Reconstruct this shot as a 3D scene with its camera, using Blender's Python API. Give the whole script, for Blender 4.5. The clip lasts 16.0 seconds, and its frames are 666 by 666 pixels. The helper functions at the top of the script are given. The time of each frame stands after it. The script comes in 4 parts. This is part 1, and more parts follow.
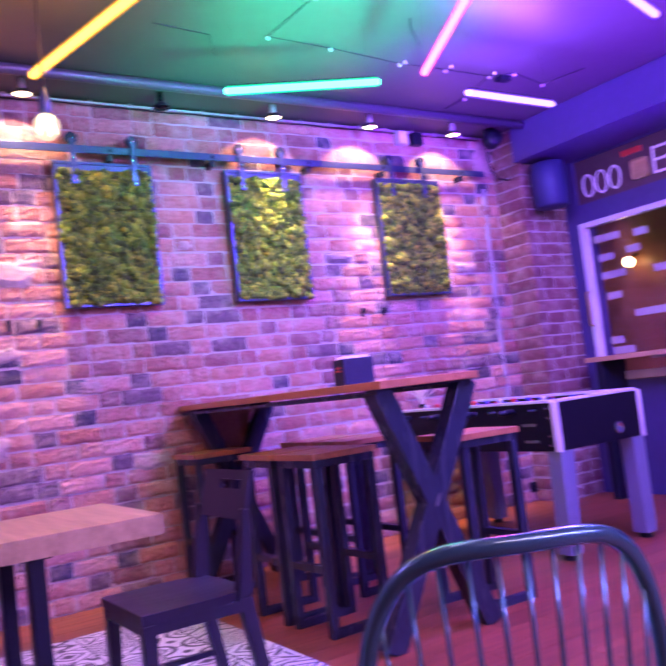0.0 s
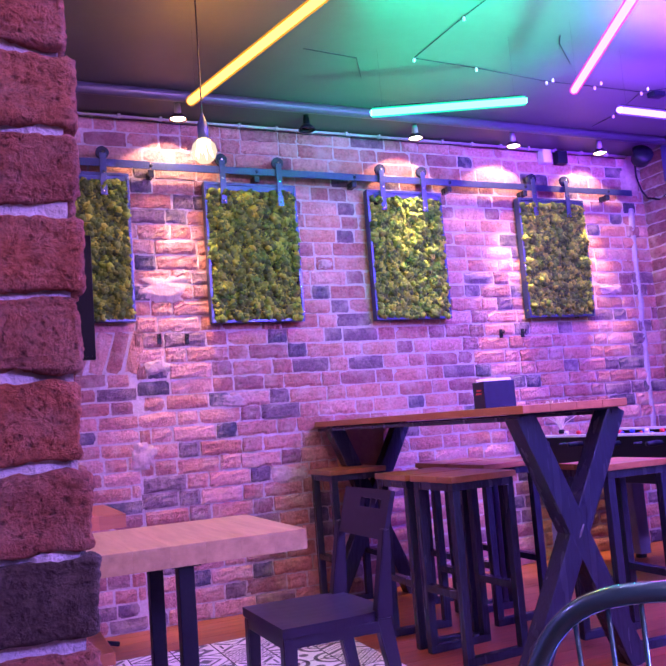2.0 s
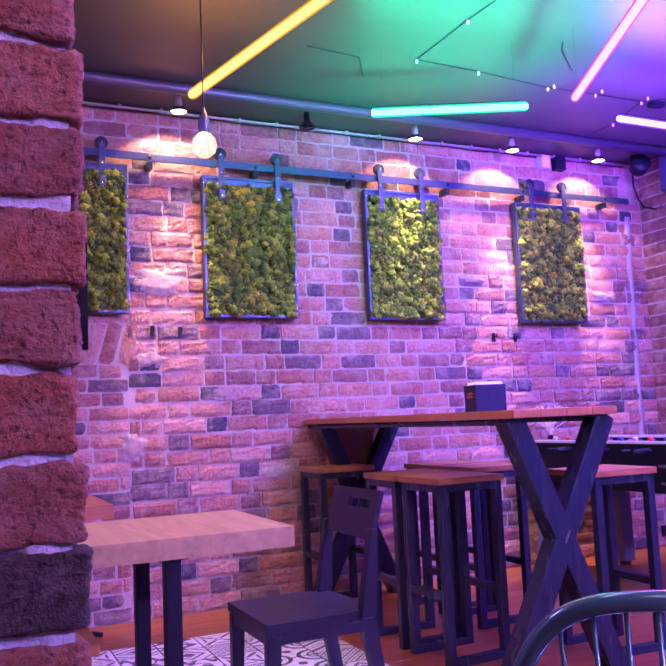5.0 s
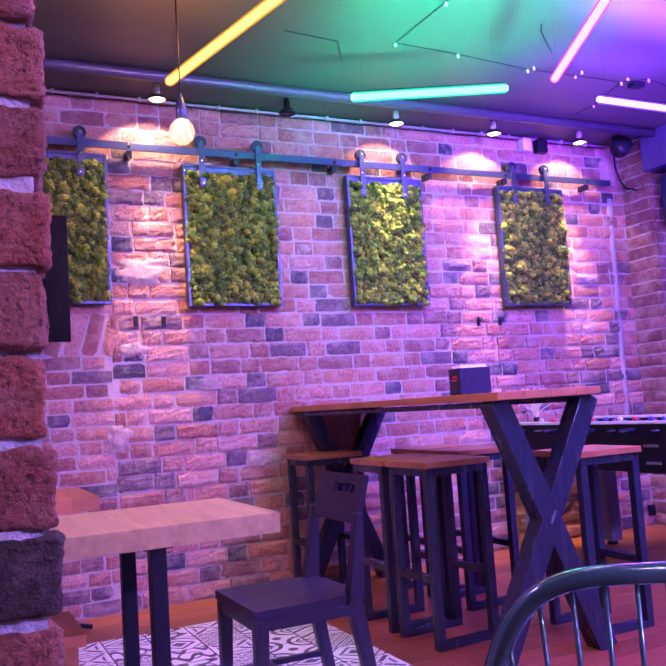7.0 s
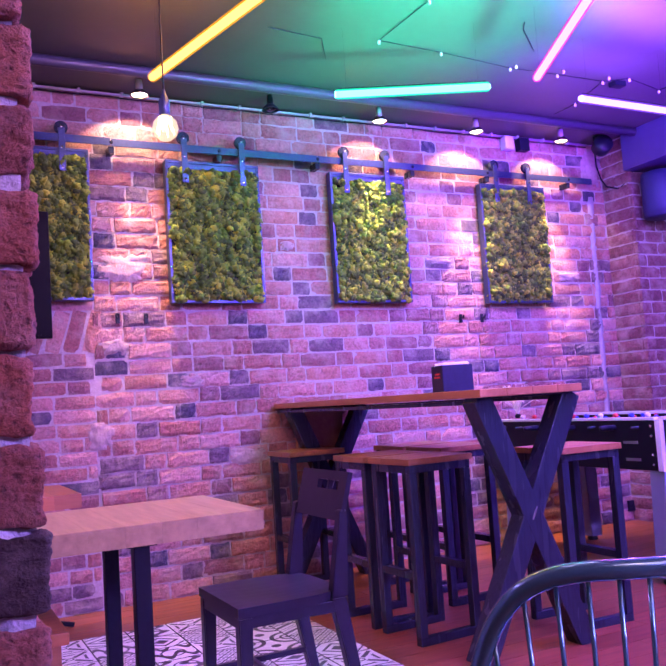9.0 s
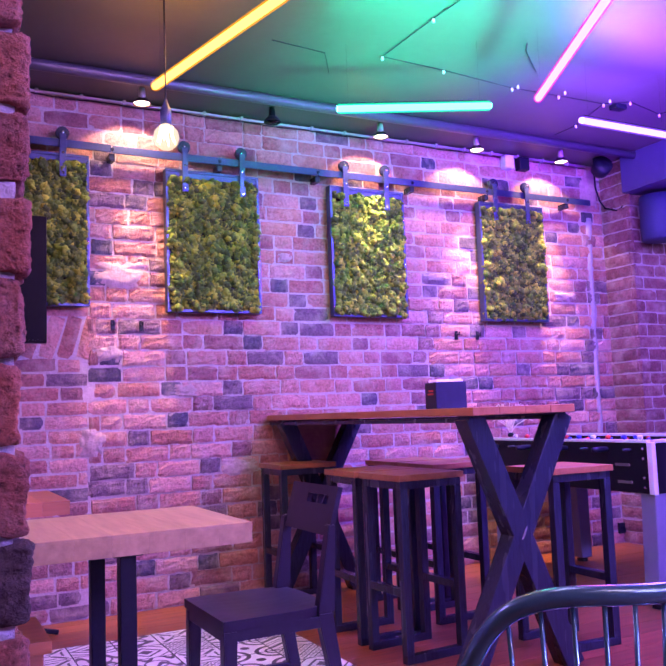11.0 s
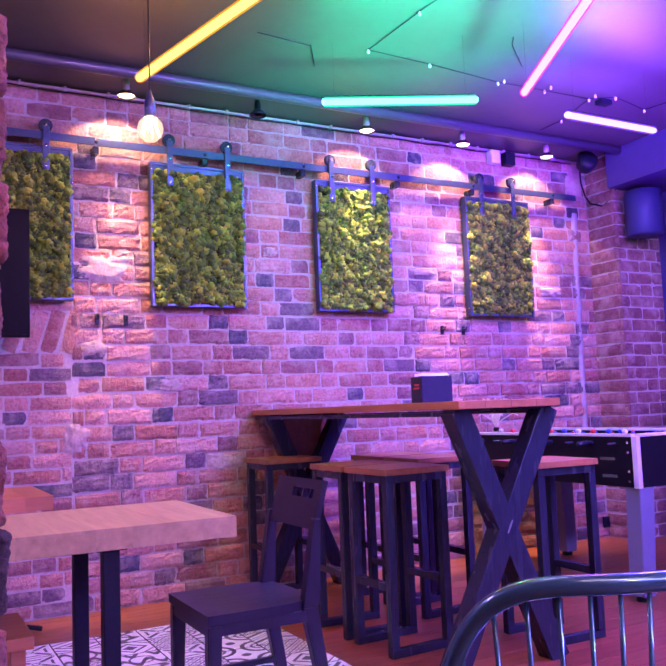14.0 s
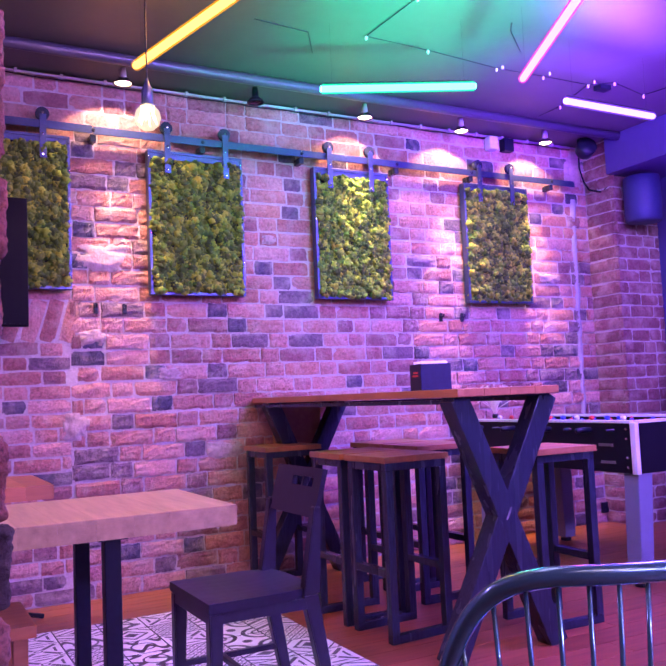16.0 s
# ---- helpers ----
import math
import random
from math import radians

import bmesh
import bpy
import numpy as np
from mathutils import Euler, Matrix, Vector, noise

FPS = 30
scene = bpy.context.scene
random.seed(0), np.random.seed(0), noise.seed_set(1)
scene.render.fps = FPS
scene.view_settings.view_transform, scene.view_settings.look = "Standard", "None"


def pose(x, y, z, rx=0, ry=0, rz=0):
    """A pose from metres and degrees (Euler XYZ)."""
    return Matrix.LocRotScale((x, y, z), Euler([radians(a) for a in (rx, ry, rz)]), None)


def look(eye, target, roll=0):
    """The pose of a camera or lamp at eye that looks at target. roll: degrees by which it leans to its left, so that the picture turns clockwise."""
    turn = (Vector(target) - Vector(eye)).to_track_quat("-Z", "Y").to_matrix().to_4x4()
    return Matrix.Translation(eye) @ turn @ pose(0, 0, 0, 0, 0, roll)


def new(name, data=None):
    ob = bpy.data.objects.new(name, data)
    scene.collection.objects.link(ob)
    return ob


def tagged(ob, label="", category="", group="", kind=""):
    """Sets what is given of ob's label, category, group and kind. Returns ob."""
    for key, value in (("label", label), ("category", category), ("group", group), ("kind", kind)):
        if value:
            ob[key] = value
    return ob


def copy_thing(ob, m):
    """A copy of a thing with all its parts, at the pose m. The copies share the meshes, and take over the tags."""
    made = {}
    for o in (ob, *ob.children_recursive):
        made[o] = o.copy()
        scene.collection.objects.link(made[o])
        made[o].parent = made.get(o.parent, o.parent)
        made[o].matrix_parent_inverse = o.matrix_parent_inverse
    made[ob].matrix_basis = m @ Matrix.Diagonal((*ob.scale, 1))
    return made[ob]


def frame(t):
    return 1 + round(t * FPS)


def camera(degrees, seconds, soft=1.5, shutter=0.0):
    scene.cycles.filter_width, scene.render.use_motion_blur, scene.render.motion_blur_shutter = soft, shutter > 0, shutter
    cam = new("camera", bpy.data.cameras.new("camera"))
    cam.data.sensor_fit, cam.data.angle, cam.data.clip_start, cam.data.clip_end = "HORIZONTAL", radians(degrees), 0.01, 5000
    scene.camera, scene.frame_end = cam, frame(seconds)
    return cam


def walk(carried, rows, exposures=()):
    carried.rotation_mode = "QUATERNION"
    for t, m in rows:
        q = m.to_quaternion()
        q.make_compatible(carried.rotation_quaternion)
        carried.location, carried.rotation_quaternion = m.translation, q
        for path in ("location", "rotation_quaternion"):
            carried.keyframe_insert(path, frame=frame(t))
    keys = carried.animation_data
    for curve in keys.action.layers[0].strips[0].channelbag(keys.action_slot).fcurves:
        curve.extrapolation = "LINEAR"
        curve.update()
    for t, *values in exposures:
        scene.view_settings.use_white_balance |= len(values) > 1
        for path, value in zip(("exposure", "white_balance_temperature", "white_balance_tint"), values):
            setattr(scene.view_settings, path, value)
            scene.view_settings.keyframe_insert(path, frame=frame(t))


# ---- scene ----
cam = camera(44.16, 16.0, soft=1.9, shutter=0.5)
# seconds, eye x y z, yaw, pitch, roll
ROWS = [
    (0.0, 0.0368, -0.0159, 1.0256, -32.675, 4.075, 6.703),
    (0.5, -0.0030, -0.0097, 1.0364, -25.359, 4.858, 5.782),
    (1.0, -0.0064, -0.0047, 1.0437, -24.294, 5.080, 5.640),
    (1.5, -0.0120, -0.0046, 1.0439, -23.737, 5.663, 5.063),
    (2.0, -0.0089, 0.0009, 1.0400, -23.808, 6.150, 4.407),
    (2.5, -0.0049, 0.0050, 1.0364, -23.877, 6.148, 4.076),
    (3.0, -0.0157, -0.0051, 1.0454, -23.950, 6.296, 3.759),
    (3.5, -0.0182, -0.0028, 1.0417, -24.137, 6.325, 2.986),
    (4.0, -0.0212, -0.0034, 1.0466, -24.370, 6.266, 2.318),
    (6.5, -0.0006, 0.0003, 1.0361, -25.099, 5.326, 3.469),
    (7.0, 0.0033, 0.0011, 1.0334, -25.303, 5.090, 3.767),
    (7.5, 0.0008, 0.0025, 1.0343, -25.587, 4.908, 3.898),
    (8.0, 0.0033, -0.0038, 1.0362, -25.819, 4.839, 3.945),
    (8.5, 0.0035, -0.0016, 1.0362, -26.134, 4.778, 3.896),
    (9.0, -0.0047, -0.0013, 1.0360, -26.572, 4.767, 3.790),
    (11.5, 0.0034, -0.0024, 1.0413, -26.987, 5.704, 1.978),
    (12.0, 0.0043, 0.0019, 1.0397, -27.202, 5.558, 2.446),
    (12.5, 0.0004, -0.0013, 1.0444, -27.310, 5.552, 2.533),
    (13.0, -0.0022, 0.0002, 1.0406, -27.534, 5.474, 2.523),
    (13.5, 0.0030, 0.0070, 1.0353, -27.702, 5.429, 2.308),
    (14.0, 0.0103, 0.0089, 1.0320, -27.941, 5.314, 2.195),
    (14.5, 0.0109, 0.0054, 1.0352, -28.086, 5.047, 2.278),
    (15.0, 0.0097, 0.0069, 1.0382, -28.062, 4.570, 2.414),
    (15.5, 0.0074, 0.0095, 1.0370, -27.935, 4.444, 2.436),
    (16.0, 0.0083, 0.0074, 1.0397, -28.015, 4.365, 2.449),
]
walk(cam, [(t, pose(x, y, z, 90 + pitch, roll, yaw)) for t, x, y, z, yaw, pitch, roll in ROWS])

# ---- light ----
WALL = 4.627     # front of the long brick wall
CEIL = 2.89
RIGHT = 5.25     # wall with the door
BACK = -3.2
LEFT = -3.0

world = bpy.data.worlds.new("night")
world.use_nodes = True
world.node_tree.nodes["Background"].inputs[0].default_value = (0.05, 0.04, 0.12, 1)
world.node_tree.nodes["Background"].inputs[1].default_value = 0.02
scene.world = world


def lamp(name, kind, energy, colour, m, **more):
    data = bpy.data.lights.new(name, kind)
    data.energy, data.color = energy, colour
    for key, value in more.items():
        if key == "size":
            data.shape, data.size = "RECTANGLE", value
        elif key == "size_y":
            data.size_y = value
        elif key == "spot":
            data.spot_size = radians(value)
        elif key == "blend":
            data.spot_blend = value
        elif key == "radius":
            data.shadow_soft_size = value
    ob = new(name, data)
    ob.matrix_world = m
    return ob


# the LED tubes under the ceiling: two ends in plan, glow colour, power
TUBE_Z = 2.55
TUBES = [
    ((0.963, 3.557), (1.24, 2.30), (1.0, 0.40, 0.03), 22),
    ((1.864, 3.494), (2.574, 3.168), (0.0, 1.0, 0.56), 16),
    ((3.154, 3.158), (3.839, 3.161), (0.24, 0.07, 1.0), 92),
    ((2.736, 3.012), (2.25, 2.02), (1.0, 0.05, 0.50), 12),
    ((3.387, 2.135), (2.45, 1.88), (0.22, 0.06, 1.0), 165),
]
# unseen tubes added behind and beside the camera, to fill the room with light
ADDED_TUBES = [
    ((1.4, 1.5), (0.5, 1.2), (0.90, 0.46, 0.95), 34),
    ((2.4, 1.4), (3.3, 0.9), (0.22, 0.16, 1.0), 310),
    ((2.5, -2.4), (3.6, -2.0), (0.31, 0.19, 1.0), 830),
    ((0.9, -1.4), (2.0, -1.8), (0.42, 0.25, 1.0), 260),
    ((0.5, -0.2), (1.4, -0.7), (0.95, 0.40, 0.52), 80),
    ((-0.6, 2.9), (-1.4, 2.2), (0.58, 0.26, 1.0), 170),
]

# two unseen coloured floodlights added on the floor beside the walk, aimed at the ceiling: foot, target, colour, power,
# cone
ADDED_FLOODS = [
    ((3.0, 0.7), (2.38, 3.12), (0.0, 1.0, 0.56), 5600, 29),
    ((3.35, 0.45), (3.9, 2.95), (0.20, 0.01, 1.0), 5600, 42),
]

# ---- materials ----


def nodes_of(name):
    m = bpy.data.materials.new(name)
    m.use_nodes = True
    t = m.node_tree
    return m, t, t.nodes["Principled BSDF"]


def ramp(t, stops):
    r = t.nodes.new("ShaderNodeValToRGB")
    el = r.color_ramp.elements
    while len(el) < len(stops):
        el.new(0.5)
    for e, (p, c) in zip(el, stops):
        e.position, e.color = p, (*c, 1)
    return r


def noise_node(t, scale, detail=4, rough=0.6, stretch=None, space="Object"):
    n = t.nodes.new("ShaderNodeTexNoise")
    n.inputs["Scale"].default_value, n.inputs["Detail"].default_value, n.inputs["Roughness"].default_value = scale, detail, rough
    c = t.nodes.new("ShaderNodeTexCoord")
    src = c.outputs[space]
    if stretch:
        mp = t.nodes.new("ShaderNodeMapping")
        mp.inputs["Scale"].default_value = stretch
        t.links.new(src, mp.inputs[0])
        src = mp.outputs[0]
    t.links.new(src, n.inputs["Vector"])
    return n


def mixc(t, a, b, f, mode="MIX"):
    m = t.nodes.new("ShaderNodeMix")
    m.data_type, m.blend_type = "RGBA", mode
    for sock, v in ((m.inputs[0], f), (m.inputs[6], a), (m.inputs[7], b)):
        if isinstance(v, (int, float)):
            sock.default_value = v
        elif isinstance(v, tuple):
            sock.default_value = (*v, 1)
        else:
            t.links.new(v, sock)
    return m.outputs[2]


def bump(t, b, height, strength=0.4, dist=0.004):
    n = t.nodes.new("ShaderNodeBump")
    n.inputs["Strength"].default_value, n.inputs["Distance"].default_value = strength, dist
    t.links.new(height, n.inputs["Height"])
    t.links.new(n.outputs[0], b.inputs["Normal"])


def plain(name, colour, rough=0.5, metal=0.0, vary=0.25, scale=30.0, bumpy=0.15, dist=0.001, stretch=None):
    """Paint, metal or plastic with grain and wear at two scales."""
    m, t, b = nodes_of(name)
    n1 = noise_node(t, scale, 6, 0.65, stretch)
    n2 = noise_node(t, scale * 0.12, 3, 0.5, stretch)
    dark = tuple(c * (1 - vary) for c in colour)
    light = tuple(min(1, c * (1 + vary)) for c in colour)
    c1 = ramp(t, [(0.3, dark), (0.7, light)])
    t.links.new(n1.outputs[0], c1.inputs[0])
    c2 = mixc(t, c1.outputs[0], colour, n2.outputs[0])
    t.links.new(c2, b.inputs["Base Color"])
    rr = t.nodes.new("ShaderNodeMapRange")
    rr.inputs[3].default_value, rr.inputs[4].default_value = max(0.03, rough - 0.1), min(1, rough + 0.12)
    t.links.new(n2.outputs[0], rr.inputs[0])
    t.links.new(rr.outputs[0], b.inputs["Roughness"])
    b.inputs["Metallic"].default_value = metal
    if bumpy:
        bump(t, b, n1.outputs[0], bumpy, dist)
    return m


def brick_material(name, stops, island=False, grain=60.0, relief=0.016, bloom=0.5, pits=0):
    m, t, b = nodes_of(name)
    if island:
        g = t.nodes.new("ShaderNodeNewGeometry")
        rnd = g.outputs["Random Per Island"]
    else:
        g = t.nodes.new("ShaderNodeObjectInfo")
        rnd = g.outputs["Random"]
    r = ramp(t, stops)
    r.color_ramp.interpolation = "CONSTANT"
    t.links.new(rnd, r.inputs[0])
    n1 = noise_node(t, grain, 8, 0.7)
    n2 = noise_node(t, grain * 0.15, 4, 0.6)
    shift = t.nodes.new("ShaderNodeMath")
    shift.operation = "MULTIPLY"
    shift.inputs[1].default_value = 60
    t.links.new(rnd, shift.inputs[0])

    def own(n):
        n.noise_dimensions = "4D"
        t.links.new(shift.outputs[0], n.inputs["W"])

    own(n1)
    own(n2)
    d1 = ramp(t, [(0.33, (0.34, 0.30, 0.30)), (0.5, (0.95, 0.92, 0.9)), (0.67, (1.4, 1.3, 1.25))] if pits else [(0.32, (0.40, 0.36, 0.38)), (0.5, (0.92, 0.90, 0.9)), (0.68, (1.35, 1.3, 1.28))])
    t.links.new(n1.outputs[0], d1.inputs[0])
    c = mixc(t, r.outputs[0], d1.outputs[0], 0.8, "MULTIPLY")
    d2 = ramp(t, [(0.46, (0, 0, 0)), (0.70, (bloom, bloom, bloom))])
    t.links.new(n2.outputs[0], d2.inputs[0])
    c = mixc(t, c, (0.46, 0.36, 0.32), d2.outputs[0])
    height = n1.outputs[0]
    if pits:
        n3 = noise_node(t, pits, 3, 0.55)
        own(n3)
        d3 = ramp(t, [(0.54, (1, 1, 1)), (0.72, (0.30, 0.26, 0.27))])
        t.links.new(n3.outputs[0], d3.inputs[0])
        c = mixc(t, c, d3.outputs[0], 1.0, "MULTIPLY")
        height = mixc(t, n1.outputs[1], d3.outputs[0], 0.6, "MULTIPLY")
    t.links.new(c, b.inputs["Base Color"])
    b.inputs["Roughness"].default_value = 0.9
    bump(t, b, height, 1.0 if pits else 0.9, relief)
    return m


HEADER_STOPS = [(0.0, (0.337, 0.151, 0.140)), (0.18, (0.405, 0.198, 0.178)), (0.34, (0.278, 0.112, 0.103)), (0.5, (0.202, 0.088, 0.103)),
                (0.64, (0.387, 0.191, 0.169)), (0.72, (0.126, 0.079, 0.112)), (0.84, (0.077, 0.055, 0.094)), (0.93, (0.050, 0.042, 0.080))]
BRICK_STOPS = [(0.0, (0.353, 0.157, 0.137)), (0.16, (0.421, 0.205, 0.184)), (0.34, (0.303, 0.118, 0.101)), (0.5, (0.387, 0.174, 0.137)),
               (0.64, (0.228, 0.096, 0.101)), (0.76, (0.438, 0.228, 0.210)), (0.93, (0.135, 0.079, 0.109)), (0.975, (0.068, 0.052, 0.082))]
CLEAN_STOPS = [(0.0, (0.199, 0.079, 0.081)), (0.3, (0.225, 0.095, 0.094)), (0.6, (0.166, 0.063, 0.070)), (0.8, (0.238, 0.107, 0.105))]
M_CLEAN = brick_material("clean_brick", CLEAN_STOPS)
M_CLEANS = brick_material("clean_brick_many", CLEAN_STOPS, island=True)
M_BRICK = brick_material("brick_single", BRICK_STOPS)
M_HEADER = brick_material("header_single", HEADER_STOPS)
M_HEADERS = brick_material("header_many", HEADER_STOPS, island=True)
M_BRICKS = brick_material("brick_many", BRICK_STOPS, island=True)
M_PIER = brick_material("old_brick", [(0.0, (0.340, 0.107, 0.062)), (0.3, (0.375, 0.132, 0.078)), (0.6, (0.281, 0.096, 0.067)), (0.85, (0.315, 0.112, 0.075))], grain=150, relief=0.014, bloom=0.2, pits=120)
M_PIER_DARK = brick_material("burnt_brick", [(0.0, (0.056, 0.038, 0.036)), (0.5, (0.067, 0.042, 0.040))], grain=150, relief=0.014, bloom=0.2, pits=120)
M_MORTAR = plain("mortar", (0.39, 0.32, 0.31), 0.95, 0, 0.3, 55, 0.8, 0.006)
M_LIME = plain("lime_mortar", (0.52, 0.49, 0.48), 0.95, 0, 0.3, 70, 1.0, 0.008)
M_SMEAR = plain("old_mortar", (0.34, 0.245, 0.23), 0.95, 0, 0.35, 40, 0.9, 0.008)
M_BLACKWALL = plain("black_wall_paint", (0.03, 0.028, 0.032), 0.6, 0, 0.3, 20, 0.3)
M_CEIL = plain("dark_ceiling_paint", (0.064, 0.068, 0.066), 0.45, 0, 0.12, 14, 0.12, 0.002)
M_BEAM = plain("blue_grey_paint", (0.05, 0.036, 0.135), 0.5, 0, 0.15, 14, 0.2)
M_DIMWALL = plain("dark_plaster", (0.10, 0.085, 0.09), 0.9, 0, 0.2, 9, 0.3, 0.003)
M_PLASTER = plain("plaster", (0.32, 0.30, 0.30), 0.9, 0, 0.2, 9, 0.3, 0.003)
M_STEEL = plain("dark_steel", (0.024, 0.029, 0.052), 0.24, 0.2, 0.6, 45, 0.35, 0.001, (3, 3, 0.35))
M_OLDPIPE = plain("pale_plaster", (0.29, 0.26, 0.29), 0.9, 0, 0.3, 25, 0.5, 0.004)
M_STEEL.node_tree.nodes["Principled BSDF"].inputs["Specular IOR Level"].default_value = 0.32
M_STEEL_EDGE = plain("worn_steel", (0.16, 0.15, 0.17), 0.42, 0.8, 0.45, 60, 0.25, 0.0008)
M_BLACK = plain("black_paint", (0.007, 0.008, 0.018), 0.45, 0.0, 0.3, 50, 0.1)
M_BLACK.node_tree.nodes["Principled BSDF"].inputs["Specular IOR Level"].default_value = 0.2
M_FOOS = plain("black_laminate", (0.007, 0.007, 0.011), 0.36, 0.0, 0.2, 20, 0.05)
M_FOOS.node_tree.nodes["Principled BSDF"].inputs["Specular IOR Level"].default_value = 0.15
M_CHAIR = plain("chair_lacquer", (0.015, 0.013, 0.028), 0.32, 0.0, 0.35, 35, 0.15, 0.0008)
M_CHAIR.node_tree.nodes["Principled BSDF"].inputs["Specular IOR Level"].default_value = 0.32
M_CHROME = plain("bright_metal", (0.55, 0.55, 0.56), 0.22, 1.0, 0.15, 40, 0.1)
M_FRAME = plain("frame_steel", (0.05, 0.065, 0.14), 0.36, 0.6, 0.3, 50, 0.2)
M_LEG = plain("grey_leg_paint", (0.15, 0.16, 0.24), 0.4, 0.0, 0.1, 20, 0.1)
M_CONDUIT = plain("galvanised_paint", (0.48, 0.47, 0.5), 0.4, 0.2, 0.2, 40, 0.1)
M_WHITE = plain("white_paint", (0.55, 0.55, 0.57), 0.4, 0.0, 0.08, 20, 0.1)
M_PIPE = plain("pipe_paint", (0.06, 0.06, 0.09), 0.35, 0.2, 0.2, 20, 0.1)
M_SPEAKER = plain("speaker_blue", (0.016, 0.016, 0.09), 0.6, 0.1, 0.15, 60, 0.1)
M_NAPBOX = plain("dark_blue_card", (0.012, 0.012, 0.05), 0.5, 0.0, 0.25, 40, 0.1)
M_NAPBOX.node_tree.nodes["Principled BSDF"].inputs["Specular IOR Level"].default_value = 0.2
M_TV = plain("screen_black", (0.004, 0.004, 0.006), 0.4, 0, 0.1, 20, 0.0)
M_TV.node_tree.nodes["Principled BSDF"].inputs["Specular IOR Level"].default_value = 0.03
M_TUBECHAIR = plain("green_grey_enamel", (0.06, 0.15, 0.17), 0.18, 0.55, 0.2, 30, 0.1)
M_PAPER = plain("napkin_paper", (0.8, 0.79, 0.78), 0.9, 0, 0.08, 60, 0.3)
M_STRAW = plain("dry_straw", (0.72, 0.62, 0.46), 0.8, 0, 0.3, 60, 0.2)
M_RED = plain("red_print", (0.55, 0.03, 0.03), 0.5, 0, 0.1, 30, 0.05)
M_BLUE = plain("blue_plastic", (0.03, 0.05, 0.45), 0.4, 0, 0.1, 30, 0.05)


def wood(name, dark, light, along=(1, 9, 9), scale=3.0, rough=0.45, per_piece=True, tint=0.22):
    m, t, b = nodes_of(name)
    n = noise_node(t, scale, 8, 0.65, along)
    if per_piece:
        o = t.nodes.new("ShaderNodeObjectInfo")
        n.noise_dimensions = "4D"
        mul = t.nodes.new("ShaderNodeMath")
        mul.operation = "MULTIPLY"
        mul.inputs[1].default_value = 40
        t.links.new(o.outputs["Random"], mul.inputs[0])
        t.links.new(mul.outputs[0], n.inputs["W"])
    c = ramp(t, [(0.25, dark), (0.5, tuple((a + b2) / 2 for a, b2 in zip(dark, light))), (0.75, light)])
    t.links.new(n.outputs[0], c.inputs[0])
    col = c.outputs[0]
    if per_piece:
        shade = ramp(t, [(0, (1 - tint,) * 3), (1, (1 + tint * 0.6, 1 + tint * 0.45, 1 + tint * 0.3))])
        t.links.new(o.outputs["Random"], shade.inputs[0])
        col = mixc(t, col, shade.outputs[0], 1.0, "MULTIPLY")
    t.links.new(col, b.inputs["Base Color"])
    b.inputs["Roughness"].default_value = rough
    bump(t, b, n.outputs[0], 0.25, 0.0015)
    return m


M_TABLE = wood("pale_oak", (0.24, 0.155, 0.07), (0.50, 0.345, 0.17), (9, 1, 9), tint=0.07)
M_BAR = wood("stained_pine", (0.22, 0.085, 0.036), (0.42, 0.19, 0.08), (9, 1, 9), rough=0.35)
M_FLOOR = wood("floor_boards", (0.11, 0.032, 0.015), (0.33, 0.105, 0.045), (1, 10, 9), rough=0.35)
M_BENCH = wood("bench_wood", (0.27, 0.095, 0.035), (0.45, 0.18, 0.075), (1, 9, 9))


def glow(name, colour, strength):
    m = bpy.data.materials.new(name)
    m.use_nodes = True
    t = m.node_tree
    t.nodes.remove(t.nodes["Principled BSDF"])
    e = t.nodes.new("ShaderNodeEmission")
    e.inputs[0].default_value, e.inputs[1].default_value = (*colour, 1), strength
    t.links.new(e.outputs[0], t.nodes["Material Output"].inputs[0])
    return m


def sleeve(name, colour, share=0.42):
    """A see-through glowing shell that paints the bloom round a bright lamp."""
    m = glow(name, colour, 1.5)
    t = m.node_tree
    mix, clear = t.nodes.new("ShaderNodeMixShader"), t.nodes.new("ShaderNodeBsdfTransparent")
    mix.inputs[0].default_value = share
    t.links.new(clear.outputs[0], mix.inputs[1])
    t.links.new(t.nodes["Emission"].outputs[0], mix.inputs[2])
    t.links.new(mix.outputs[0], t.nodes["Material Output"].inputs[0])
    return m


def glass(name):
    m, t, b = nodes_of(name)
    b.inputs["Base Color"].default_value = (1, 0.97, 0.92, 1)
    b.inputs["Roughness"].default_value = 0.02
    b.inputs["Transmission Weight"].default_value = 1.0
    return m


M_GLASS = glass("clear_glass")

# ---- building helpers ----


def part(name, bm, material, parent=None, label="", smooth=False):
    me = bpy.data.meshes.new(name)
    bm.to_mesh(me)
    bm.free()
    if smooth:
        for p in me.polygons:
            p.use_smooth = True
    me.materials.append(material)
    ob = new(name, me)
    ob.parent = parent
    if label:
        ob["label"] = label
    return ob


def thing(name, m=None, **tags):
    e = new(name)
    e.empty_display_size = 0.05
    if m is not None:
        e.matrix_world = m
    return tagged(e, **tags)


